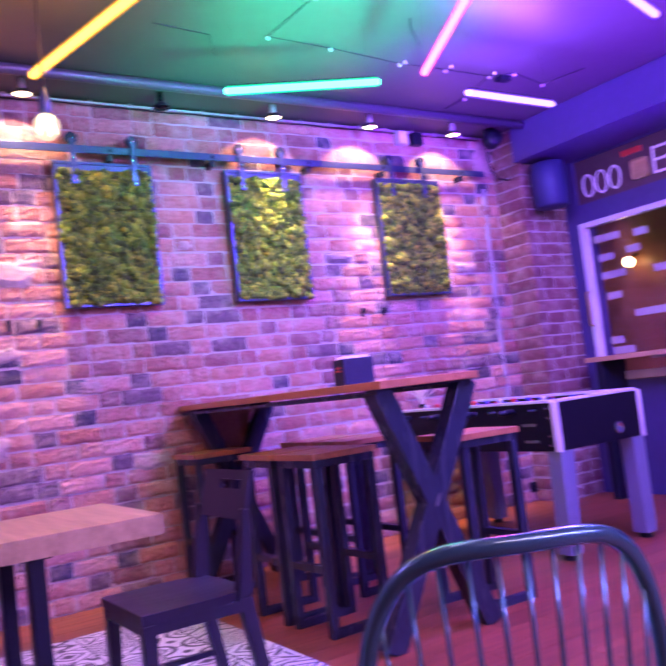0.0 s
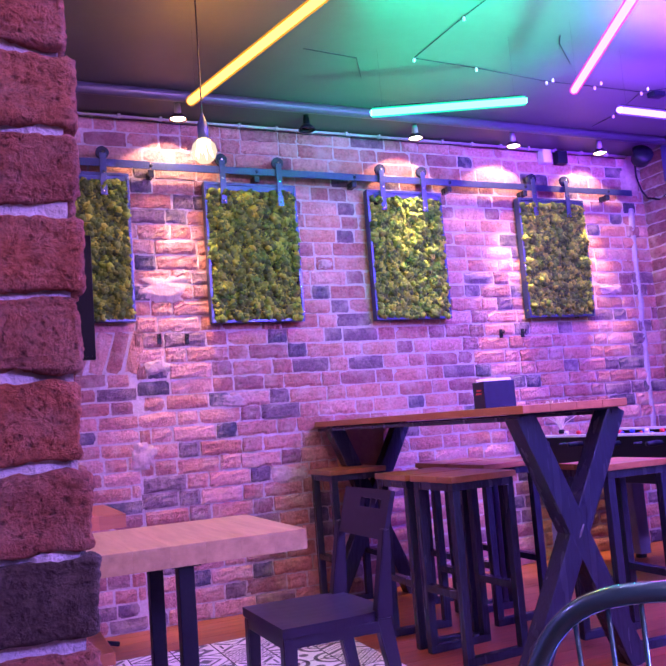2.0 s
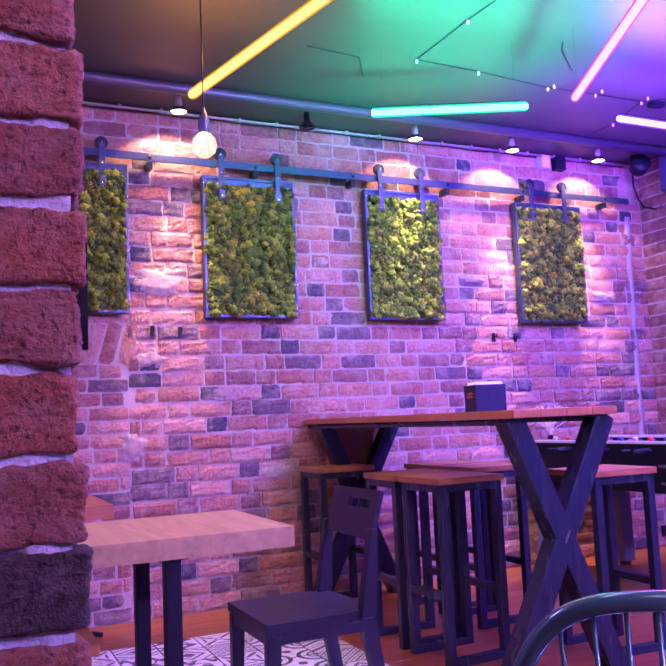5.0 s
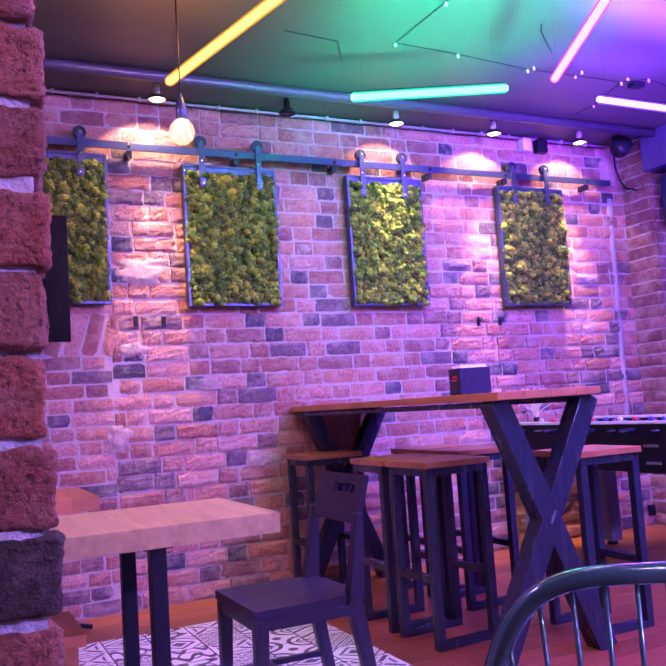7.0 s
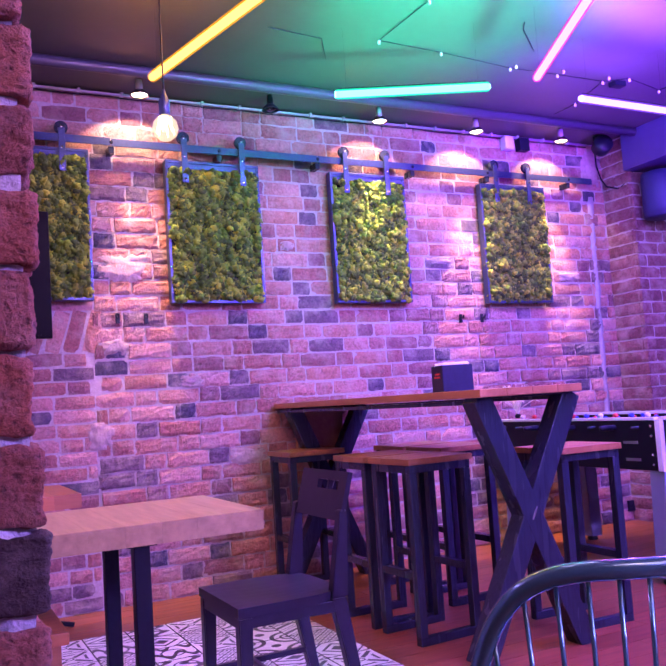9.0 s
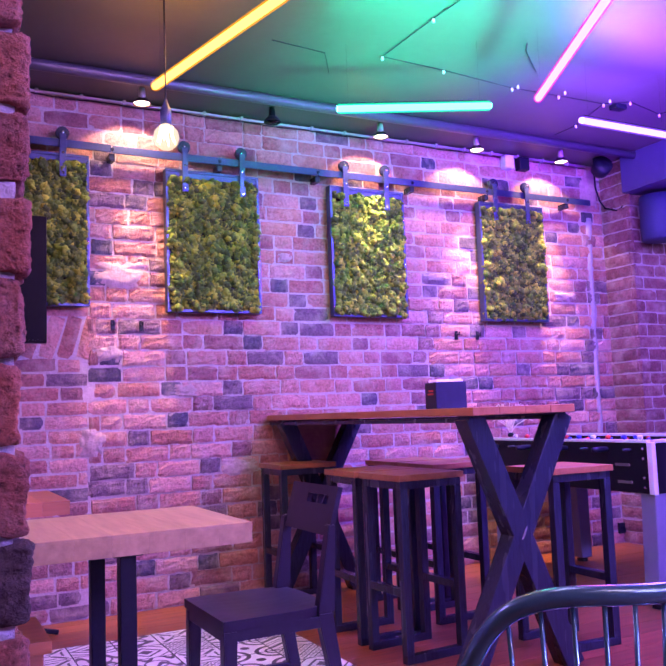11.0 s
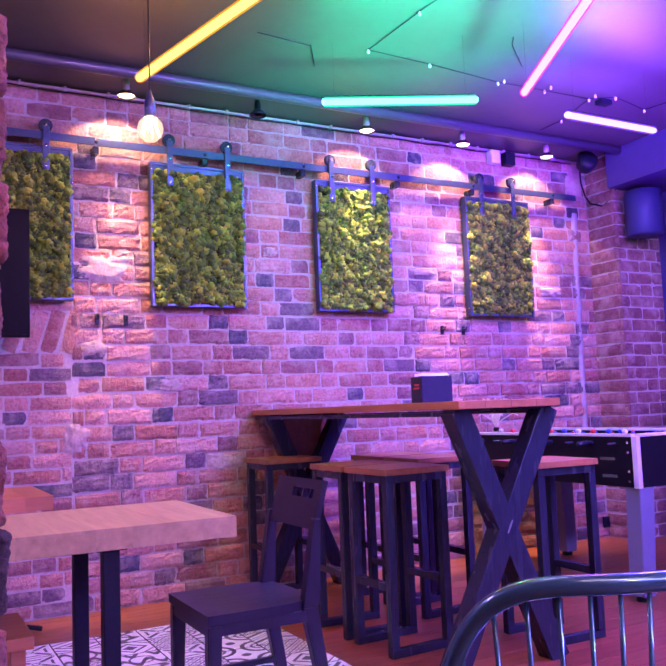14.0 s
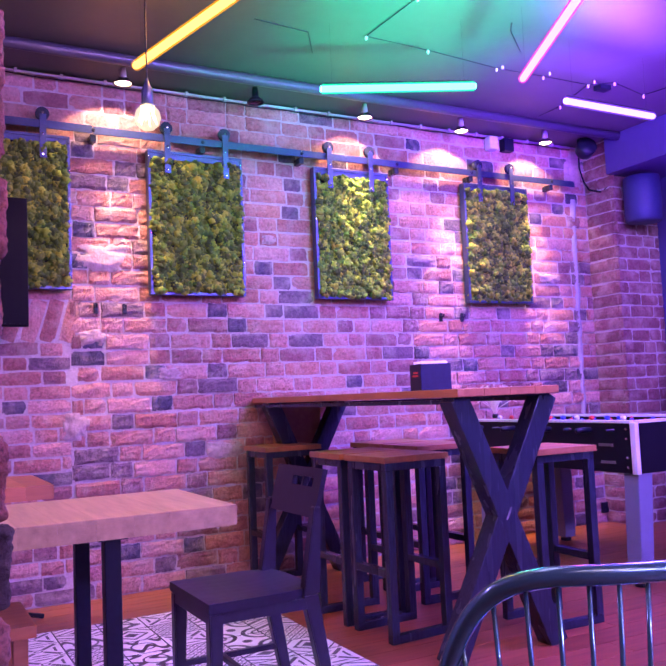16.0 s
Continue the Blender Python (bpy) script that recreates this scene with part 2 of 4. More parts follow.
def add_box(bm, lo, hi, bev=0.0, m=None):
    size = [b - a for a, b in zip(lo, hi)]
    mid = [(a + b) / 2 for a, b in zip(lo, hi)]
    r = bmesh.ops.create_cube(bm, size=1.0)
    bmesh.ops.scale(bm, vec=size, verts=r["verts"])
    if bev:
        edges = list({e for v in r["verts"] for e in v.link_edges})
        out = bmesh.ops.bevel(bm, geom=edges, offset=bev, segments=2, affect="EDGES", profile=0.6)
        vs = list({v for f in out["faces"] for v in f.verts} | {v for v in r["verts"] if v.is_valid})
        seen, stack = set(vs), list(vs)
        while stack:
            v = stack.pop()
            for e in v.link_edges:
                w = e.other_vert(v)
                if w not in seen:
                    seen.add(w)
                    stack.append(w)
        vs = list(seen)
    else:
        vs = r["verts"]
    bmesh.ops.translate(bm, vec=mid, verts=vs)
    if m is not None:
        bmesh.ops.transform(bm, matrix=m, verts=vs)
    return vs


def box(lo, hi, bev=0.0, m=None):
    bm = bmesh.new()
    add_box(bm, lo, hi, bev, m)
    return bm


def beam(a, b, w, d, bev=0.004, up=(0, 1, 0)):
    """A square bar from a to b, w across and d along up."""
    a, b = Vector(a), Vector(b)
    z = (b - a).normalized()
    y = Vector(up)
    x = y.cross(z).normalized()
    y = z.cross(x)
    m = Matrix((x, y, z)).transposed().to_4x4()
    m.translation = (a + b) / 2
    L = (b - a).length
    return box((-w / 2, -d / 2, -L / 2), (w / 2, d / 2, L / 2), bev, m)


def lathe(profile, steps=24, m=None):
    """A turned shape round z from (radius, height) pairs."""
    bm = bmesh.new()
    rings = []
    for r, z in profile:
        if r < 1e-5:
            rings.append([bm.verts.new((0, 0, z))])
        else:
            rings.append([bm.verts.new((r * math.cos(2 * math.pi * k / steps), r * math.sin(2 * math.pi * k / steps), z)) for k in range(steps)])
    for a, b in zip(rings, rings[1:]):
        for k in range(steps):
            j = (k + 1) % steps
            if len(a) == 1 and len(b) == 1:
                continue
            if len(a) == 1:
                bm.faces.new((a[0], b[k], b[j]))
            elif len(b) == 1:
                bm.faces.new((a[k], a[j], b[0]))
            else:
                bm.faces.new((a[k], a[j], b[j], b[k]))
    bmesh.ops.recalc_face_normals(bm, faces=bm.faces)
    if m is not None:
        bmesh.ops.transform(bm, matrix=m, verts=bm.verts)
    return bm


def pipe(points, r, steps=12):
    """A round tube along points."""
    bm = bmesh.new()
    pts = [Vector(p) for p in points]
    rings, side = [], None
    for i, p in enumerate(pts):
        d = (pts[min(i + 1, len(pts) - 1)] - pts[max(i - 1, 0)]).normalized()
        if side is None:
            side = d.orthogonal().normalized()
        side = (side - d * side.dot(d)).normalized()
        up = d.cross(side)
        rings.append([bm.verts.new(p + r * (math.cos(2 * math.pi * k / steps) * side + math.sin(2 * math.pi * k / steps) * up)) for k in range(steps)])
    for a, b in zip(rings, rings[1:]):
        for k in range(steps):
            j = (k + 1) % steps
            bm.faces.new((a[k], a[j], b[j], b[k]))
    bm.faces.new(rings[0][::-1])
    bm.faces.new(rings[-1])
    bmesh.ops.recalc_face_normals(bm, faces=bm.faces)
    return bm


def merge(*bms):
    out = bmesh.new()
    for b in bms:
        me = bpy.data.meshes.new("tmp")
        b.to_mesh(me)
        b.free()
        out.from_mesh(me)
        bpy.data.meshes.remove(me)
    return out


def structure(name, bm, material, label, category):
    return tagged(part(name, bm, material), label, category, kind="structure")


# ---- shell of the room ----
structure("ceiling", box((LEFT, BACK, CEIL), (RIGHT + 0.2, WALL + 0.25, CEIL + 0.2)), M_CEIL, "dark satin painted ceiling lit by coloured tubes", "ceiling")
floor = structure("floor", box((LEFT, BACK, -0.2), (RIGHT + 0.2, WALL + 0.25, -0.012)), M_BLACK, "reddish brown wooden board floor", "floor")
wall_north = structure("wall_north", box((LEFT, WALL + 0.008, -0.2), (RIGHT + 0.2, WALL + 0.25, CEIL)), M_MORTAR, "old brick wall with pale mortar under purple light", "wall")
structure("wall_south", box((LEFT - 0.2, BACK - 0.2, -0.2), (RIGHT + 0.2, BACK, CEIL)), M_DIMWALL, "plain dark plaster wall", "wall")
structure("wall_west", box((LEFT - 0.2, BACK, -0.2), (LEFT, WALL + 0.25, CEIL)), M_DIMWALL, "plain dark plaster wall", "wall")

# brick return at the far corner
PIER_Y, PIER_X = 4.36, 4.77
pier = structure("wall_pier", box((PIER_X + 0.008, PIER_Y + 0.008, -0.2), (RIGHT + 0.2, WALL + 0.007, CEIL)), M_MORTAR, "brick pier beside the door wall", "wall")

# door wall, with an opening for the glazed door and one for the transom above it
DOOR_Y0, DOOR_Y1 = 2.9, 4.25
bmw = merge(box((RIGHT, DOOR_Y1, -0.2), (RIGHT + 0.2, PIER_Y + 0.007, CEIL)), box((RIGHT, BACK, -0.2), (RIGHT + 0.2, DOOR_Y0, CEIL)),
            box((RIGHT, DOOR_Y0, 2.60), (RIGHT + 0.2, DOOR_Y1, CEIL)), box((RIGHT, DOOR_Y0, 2.105), (RIGHT + 0.2, DOOR_Y1, 2.25)),
            box((RIGHT, DOOR_Y0, -0.2), (RIGHT + 0.2, DOOR_Y1, 0.85)))
wall_east = structure("wall_east", bmw, M_BEAM, "dark blue painted wall with door and transom openings", "wall")
structure("trim_beam", box((4.72, BACK, 2.605), (RIGHT - 0.003, PIER_Y - 0.003, CEIL - 0.002), 0.006), M_BEAM, "blue grey boxed beam under the ceiling", "beam")

# ---- LED tubes ----


def led_tube(a, b, colour, power, k, hidden=False):
    a3, b3 = Vector((*a, TUBE_Z)), Vector((*b, TUBE_Z))
    L = (b3 - a3).length
    ang = math.degrees(math.atan2(b[1] - a[1], b[0] - a[0]))
    mid = (a3 + b3) / 2
    e = thing("led_tube_lamp", pose(*mid, 0, 0, ang), label="slim coloured glowing LED tube hung below the ceiling", category="tube lamp", group="ceiling tubes")
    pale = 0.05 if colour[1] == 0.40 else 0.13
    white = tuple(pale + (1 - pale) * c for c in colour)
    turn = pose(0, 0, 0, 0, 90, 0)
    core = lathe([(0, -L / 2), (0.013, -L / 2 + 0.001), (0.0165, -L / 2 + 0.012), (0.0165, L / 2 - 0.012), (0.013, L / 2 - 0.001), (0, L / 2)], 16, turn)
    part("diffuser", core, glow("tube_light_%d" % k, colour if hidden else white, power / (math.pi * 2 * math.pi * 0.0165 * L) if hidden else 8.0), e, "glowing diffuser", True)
    # Hidden tubes get a wide strip, added to keep their light off the ceiling.
    part("housing", box((-L / 2 + 0.02, -0.004, 0.0255), (L / 2 - 0.02, 0.004, 0.030), 0.001) if not hidden else box((-L / 2, -0.07, 0.018), (L / 2, 0.07, 0.026), 0.003), M_BLACK, e, "dark mounting strip, widened to a light shield on hidden tubes")
    # Coloured bloom round the bright tube, put into an added glowing shell.
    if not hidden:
        part("sleeve", lathe([(0.0235, -L / 2 + 0.008), (0.0245, -L / 2 + 0.014), (0.0245, L / 2 - 0.014), (0.0235, L / 2 - 0.008)], 16, turn), sleeve("tube_halo_%d" % k, colour), e, "see-through glowing shell for the bloom round the tube", True)
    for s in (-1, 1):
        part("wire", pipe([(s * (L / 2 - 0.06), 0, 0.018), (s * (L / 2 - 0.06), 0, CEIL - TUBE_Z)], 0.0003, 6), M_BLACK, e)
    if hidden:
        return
    up, down, side = (0.42, 0.8, 0.25) if colour[1] == 0.40 else (0.10, 0.8, 0.25) if colour[0] == 1.0 else ((0.30, 0.6, 0.5) if colour[0] == 0.0 else (0.125, 0.8, 0.42))
    lamp("tube_up", "AREA", power * up, colour, pose(mid.x, mid.y, TUBE_Z + 0.036, 180, 0, ang), size=L, size_y=0.03)
    lamp("tube_down", "AREA", power * down, colour, pose(mid.x, mid.y, TUBE_Z - 0.03, 0, 0, ang), size=L, size_y=0.04)
    for s in (-1, 1):
        lamp("tube_side", "AREA", power * side, colour, pose(mid.x, mid.y, TUBE_Z, 0, 0, ang) @ pose(0, 0.03 * s, 0, 90 * s, 0, 0), size=L, size_y=0.03)


for k, (a, b, colour, power) in enumerate(TUBES):
    led_tube(a, b, colour, power, k)
# The added tubes stay out of view and only supply room light.
for k, (a, b, colour, power) in enumerate(ADDED_TUBES):
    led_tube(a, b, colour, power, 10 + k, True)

# Unseen floor lamps, added to pour green and violet onto the ceiling.
for (fx, fy), (gx, gy), colour, power, cone in ADDED_FLOODS:
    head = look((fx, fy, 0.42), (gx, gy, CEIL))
    e = thing("led_floodlight", pose(fx, fy, 0), label="unseen black floor floodlight added to colour the ceiling", category="floodlight", group="floor floodlights")
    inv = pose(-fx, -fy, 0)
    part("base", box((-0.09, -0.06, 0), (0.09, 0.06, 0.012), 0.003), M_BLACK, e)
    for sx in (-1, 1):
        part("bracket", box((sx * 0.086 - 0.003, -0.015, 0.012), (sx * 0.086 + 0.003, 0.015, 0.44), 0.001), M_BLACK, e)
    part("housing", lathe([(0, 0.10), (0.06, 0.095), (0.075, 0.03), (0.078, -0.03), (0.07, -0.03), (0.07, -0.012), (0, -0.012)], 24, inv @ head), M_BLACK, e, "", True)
    part("lens", lathe([(0, -0.02), (0.066, -0.018), (0.069, -0.0125)], 24, inv @ head), glow("added_flood_lens", colour, 8.0), e, "coloured glowing lens", True)
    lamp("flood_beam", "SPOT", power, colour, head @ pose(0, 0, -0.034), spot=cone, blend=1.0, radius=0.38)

# ---- brick bonding ----
rng = random.Random(7)


def brick_mesh(name, seed, l, h, d, rough, nx=4, nz=3):
    """One brick seen from its front (towards -y), centred, with worn edges and an uneven face. l along x."""
    r = random.Random(seed)
    bm = bmesh.new()
    grid = []
    for j in range(nz + 1):
        row = []
        for i in range(nx + 1):
            u, v = i / nx, j / nz
            edge = (i in (0, nx)) + (j in (0, nz))
            x = (u - 0.5) * l + r.uniform(-1, 1) * rough * (0.8 if edge else 0.3)
            z = (v - 0.5) * h + r.uniform(-1, 1) * rough * (0.8 if edge else 0.3)
            y = -d + (0.004 * edge) + abs(r.gauss(0, 1)) * rough * (1.1 if edge else 0.7)
            row.append(bm.verts.new((x, y, z)))
        grid.append(row)
    for j in range(nz):
        for i in range(nx):
            bm.faces.new((grid[j][i], grid[j][i + 1], grid[j + 1][i + 1], grid[j + 1][i]))
    loop = grid[0] + [grid[j][nx] for j in range(1, nz + 1)] + grid[nz][nx - 1::-1] + [grid[j][0] for j in range(nz - 1, 0, -1)]
    back = [bm.verts.new((v.co.x * 1.01, 0.012, v.co.z * 1.01)) for v in loop]
    for k in range(len(loop)):
        q = (k + 1) % len(loop)
        bm.faces.new((loop[q], loop[k], back[k], back[q]))
    bmesh.ops.recalc_face_normals(bm, faces=bm.faces)
    me = bpy.data.meshes.new(name)
    bm.to_mesh(me)
    bm.free()
    return me


COURSE = 0.09
WIDTHS = {"s": 0.235, "h": 0.115, "q": 0.175}
VARIANTS = {}
for kind, w in WIDTHS.items():
    VARIANTS[kind] = [brick_mesh("brick", 10 * i + len(kind) + ord(kind), w, 0.078, 0.006, 0.0026) for i in range(4)]
    VARIANTS[kind + "r"] = [brick_mesh("brick", 500 + 10 * i + ord(kind), w, 0.080, 0.009, 0.0042, 8, 5) for i in range(5)]
    VARIANTS[kind + "c"] = [brick_mesh("brick", 900 + 10 * i + ord(kind), w, 0.078, 0.006, 0.0022) for i in range(4)]
for key, meshes in VARIANTS.items():
    for me in meshes:
        me.materials.append(M_CLEAN if key.endswith("c") else M_HEADER if key[0] == "h" else M_BRICK)


def worn(x, z):
    """Places where the faces have broken away."""
    n = noise.noise(Vector((x * 0.9 + 4, 0, z * 1.1)))
    return n + (0.6 if 0.85 < x < 1.3 and 1.35 < z < 2.25 else 0) + (0.3 if 2.9 < x < 3.5 and 1.4 < z < 2.1 else 0) + (0.2 if z < 1.1 else 0) > 0.13


def bond(x0, x1, z, k, flush=False):
    """Bricks of one course: kind, middle, height and how far a cut brick is shortened."""
    out, x = [], x0 if flush else x0 - 0.38 + (0.187 if k % 2 else 0.0) + rng.uniform(-0.025, 0.025)
    last = "h"
    while x < x1 - 0.03:
        kind = "s" if last == "h" else "h"
        if rng.random() < 0.10:
            kind = rng.choice("qsh")
        if flush and x == x0:
            kind = "sh"[k % 2]
        last, w = kind, WIDTHS[kind]
        a, b = max(x, x0), min(x + w, x1)
        if b - a > 0.03:
            out.append((kind, (a + b) / 2, z, (b - a) / w))
        x += w + 0.012
    return out


def lay(parent, name, bricks, base, singles, clean=False):
    """bricks: kind, x, z, flat pose; the first lot as pieces, the rest joined."""
    rest = {"h": ([], []), "s": ([], [])}
    for n, (kind, m, rough) in enumerate(bricks):
        me = rng.choice(VARIANTS[kind + ("c" if clean else "r" if rough else "")])
        m = base @ m
        if n < singles:
            ob = new("brick", me)
            ob.parent = parent
            ob.matrix_world = m
        else:
            verts, faces = rest["h" if kind == "h" else "s"]
            start = len(verts)
            verts.extend(m @ v.co for v in me.vertices)
            faces.extend([start + i for i in p.vertices] for p in me.polygons)
    for key, (verts, faces) in rest.items():
        if faces:
            me = bpy.data.meshes.new(name)
            me.from_pydata(verts, [], faces)
            me.materials.append(M_CLEANS if clean else M_HEADERS if key == "h" else M_BRICKS)
            ob = new(name, me)
            ob.parent = parent
            tagged(ob, kind="stuff")


def jitter(x, z, rough):
    s = 0.0035 if rough else 0.0018
    return pose(x + rng.uniform(-1, 1) * 0.002, rng.uniform(-1, 1) * s - (0.002 if rough else 0), z + rng.uniform(-1, 1) * 0.0035,
                rng.uniform(-1, 1) * (1.2 if rough else 0.5), rng.uniform(-0.6, 0.6), rng.uniform(-1, 1) * (1.5 if rough else 0.6))


laid = []
for k in range(32):
    z = COURSE * (k + 0.5)
    x0 = 0.86 if z < 1.62 else -0.1
    for kind, x, zz, cut in bond(x0, 4.80, z, k):
        rough = worn(x, zz)
        laid.append((kind, jitter(x, zz, rough) @ Matrix.Diagonal((cut, 1, 1, 1)), rough))
for k in range(18):
    z = 0.0775 * (k + 0.5)
    for kind, x, zz, cut in bond(-0.1, 0.852, z, k):
        m = jitter(x, zz, False) @ Matrix.Diagonal((cut, 1, 0.86, 1))
        laid.append((kind, m, False))
# the springing of an old arch: bricks set on edge and leaning
for k in range(10):
    laid.append(("s" if k else "q", jitter(-0.02 + 0.098 * k, 1.51, False) @ pose(0, 0, 0, 0, -62 - 1.5 * k, 0), False))
laid.sort(key=lambda b: (b[1].translation.x - 1.9) ** 2 + (b[1].translation.z - 1.45) ** 2)
lay(wall_north, "brickwork", laid, pose(0, WALL + 0.004, 0), 300)

laid = []
for k in range(32):
    z = COURSE * (k + 0.5)
    for kind, x, zz, cut in bond(PIER_X, RIGHT, z, k, True):
        laid.append((kind, jitter(x, zz, False) @ Matrix.Diagonal((cut, 1, 1, 1)), False))
lay(pier, "brickwork", laid, pose(0, PIER_Y + 0.004, 0), 60, True)
laid = []
for k in range(32):
    z = COURSE * (k + 0.5)
    for w in ((0.0585,), (0.12,))[k % 2]:
        laid.append(("s" if k % 2 else "h", jitter(w, z, False), False))
    laid.append(("h" if k % 2 else "q", jitter(0.225 if k % 2 else 0.2, z, False), False))
lay(pier, "brickwork_side", laid, pose(PIER_X + 0.004, WALL, 0, 0, 0, -90), 0, True)

# ---- near brick pillar ----


def old_brick(seed, l, h, d):
    """A weathered brick, centred, with rounded chipped edges and a pitted face."""
    r = random.Random(seed)
    off = Vector((r.uniform(0, 50), r.uniform(0, 50), r.uniform(0, 50)))
    bm = bmesh.new()
    bmesh.ops.create_cube(bm, size=1.0)
    bmesh.ops.subdivide_edges(bm, edges=bm.edges[:], cuts=34, use_grid_fill=True)
    half, rad = Vector((l / 2, d / 2, h / 2)), 0.008
    for v in bm.verts:
        p = Vector((v.co.x * l, v.co.y * d, v.co.z * h))
        core = Vector([max(-a + rad, min(a - rad, c)) for a, c in zip(half, p)])
        n = p - core
        n = n.normalized() if n.length > 1e-6 else Vector((0, 0, 0))
        q = core + n * rad
        lump = noise.noise(q * 22 + off) * 0.0055 + noise.noise(q * 70 + off) * 0.0034 + noise.noise(q * 190 + off) * 0.0024
        pit = noise.noise(q * 85 - off)
        lump -= max(0, pit - 0.35) * 0.008
        chip = noise.noise(q * 14 - off * 2)
        corner = sum(abs(abs(c) - a) < 0.016 for a, c in zip(half, p))
        if corner >= 2:
            lump -= max(0, chip - 0.05) * 0.010
        v.co = q + n * lump
    me = bpy.data.meshes.new("brick")
    bm.to_mesh(me)
    bm.free()
    for p in me.polygons:
        p.use_smooth = True
    me.materials.append(M_PIER)
    return me


PX1, PY0 = 0.108, 0.893
pillar = thing("brick_pillar", label="rough weathered red brick pillar with pale mortar joints", category="pillar", kind="structure")


def mortar_core():
    bm = box((-0.62, PY0 + 0.0125, 0), (PX1 - 0.013, PY0 + 0.42, CEIL - 0.002))
    bmesh.ops.subdivide_edges(bm, edges=[e for e in bm.edges if abs(e.verts[0].co.z - e.verts[1].co.z) > 1], cuts=300)
    bmesh.ops.subdivide_edges(bm, edges=[e for e in bm.edges if abs(e.verts[0].co.x - e.verts[1].co.x) > 0.5], cuts=60)
    for v in bm.verts:
        v.co.y += noise.noise(v.co * 40) * 0.005
        v.co.x += noise.noise(v.co * 47 + Vector((9, 0, 0))) * 0.004
    return bm


part("mortar", mortar_core(), M_LIME, pillar, "pale crumbly mortar")
LONG = [old_brick(s, 0.232, 0.0815, 0.115) for s in range(6)]
SHORT = [old_brick(40 + s, 0.116, 0.0815, 0.235) for s in range(5)]
for me in LONG[5:] + SHORT[4:]:
    me.materials.clear()
    me.materials.append(M_PIER_DARK)
r2 = random.Random(3)
for k in range(-13, 19):
    zc = 1.196 + 0.09 * (k + 0.5)
    if not 0.03 < zc < 2.86:
        continue
    right = PX1 + r2.uniform(-0.006, 0.004)
    if k % 2:
        runs = [(0.232, LONG), (0.116, SHORT), (0.232, LONG)]
    else:
        runs = [(0.232, LONG), (0.232, LONG), (0.116, SHORT)]
    for n, (w, lot) in enumerate(runs):
        me = lot[-1] if (k, n) in ((-4, 0), (3, 1)) else r2.choice(lot[:-1])
        ob = new("brick", me)
        ob.parent = pillar
        depth = 0.0575 if lot is LONG else 0.1175
        ob.matrix_world = pose(right - w / 2, PY0 + depth + r2.uniform(-0.003, 0.003), zc + r2.uniform(-0.002, 0.002), r2.uniform(-1, 1), r2.uniform(-0.8, 0.8), r2.uniform(-1.2, 1.2))
        right -= w + 0.012

# ---- moss panels on a sliding rail ----


def moss_material():
    m, t, b = nodes_of("reindeer_moss")
    g = t.nodes.new("ShaderNodeNewGeometry")
    r = ramp(t, [(0.0, (0.030, 0.060, 0.007)), (0.4, (0.078, 0.140, 0.014)), (0.75, (0.175, 0.245, 0.02)), (1.0, (0.31, 0.36, 0.028))])
    t.links.new(g.outputs["Random Per Island"], r.inputs[0])
    n = noise_node(t, 5, 3)
    d = ramp(t, [(0.35, (0.65, 0.8, 0.6)), (0.65, (1.15, 1.05, 1.0))])
    t.links.new(n.outputs[0], d.inputs[0])
    c = mixc(t, r.outputs[0], d.outputs[0], 1.0, "MULTIPLY")
    t.links.new(c, b.inputs["Base Color"])
    b.inputs["Roughness"].default_value = 0.95
    n2 = noise_node(t, 240, 4)
    bump(t, b, n2.outputs[0], 1.0, 0.006)
    return m


M_MOSS = moss_material()
ICO = []
for s in range(8):
    bmi = bmesh.new()
    bmesh.ops.create_icosphere(bmi, subdivisions=2 if s < 4 else 1, radius=1.0)
    for v in bmi.verts:
        v.co *= 1 + noise.noise(v.co * 2.4 + Vector((s * 7, 0, 0))) * 0.85
    ICO.append(([v.co.copy() for v in bmi.verts], [[v.index for v in f.verts] for f in bmi.faces]))
    bmi.free()


def moss(name, x0, x1, z0, z1, y, seed, parent):
    """Fluffy tufts: large lumps with many small sprigs over them."""
    r = random.Random(seed)
    verts, faces = [], []

    def tuft(x, z, s, extra, lot):
        hill = 1.3 * noise.noise(Vector((x * 17, seed, z * 17))) + 0.6 * noise.noise(Vector((x * 48, seed, z * 48)))
        lift = 0.018 + 0.024 * hill + extra + r.uniform(-0.004, 0.006)
        vs, fs = r.choice(lot)
        turn = Euler((r.uniform(0, 6), r.uniform(0, 6), r.uniform(0, 6))).to_matrix()
        c, start = Vector((x, y - lift, z)), len(verts)
        verts.extend(c + turn @ (v * s) for v in vs)
        faces.extend([start + q for q in f] for f in fs)

    for n in range(int((x1 - x0) * (z1 - z0) * 3600)):
        tuft(r.uniform(x0, x1), r.uniform(z0, z1), r.uniform(0.012, 0.024), 0, ICO[:4])
    for n in range(int((x1 - x0) * (z1 - z0) * 6500)):
        tuft(r.uniform(x0 - 0.004, x1 + 0.004), r.uniform(z0 - 0.006, z1), r.uniform(0.004, 0.008), r.uniform(0.003, 0.013), ICO[4:])
    me = bpy.data.meshes.new(name)
    me.from_pydata(verts, [], faces)
    me.materials.append(M_MOSS)
    for p in me.polygons:
        p.use_smooth = True
    ob = new(name, me)
    ob.parent = parent
    return tagged(ob, label="dense yellow green preserved moss", kind="stuff")


RAIL_Z, RAIL_Y = 2.566, 4.545


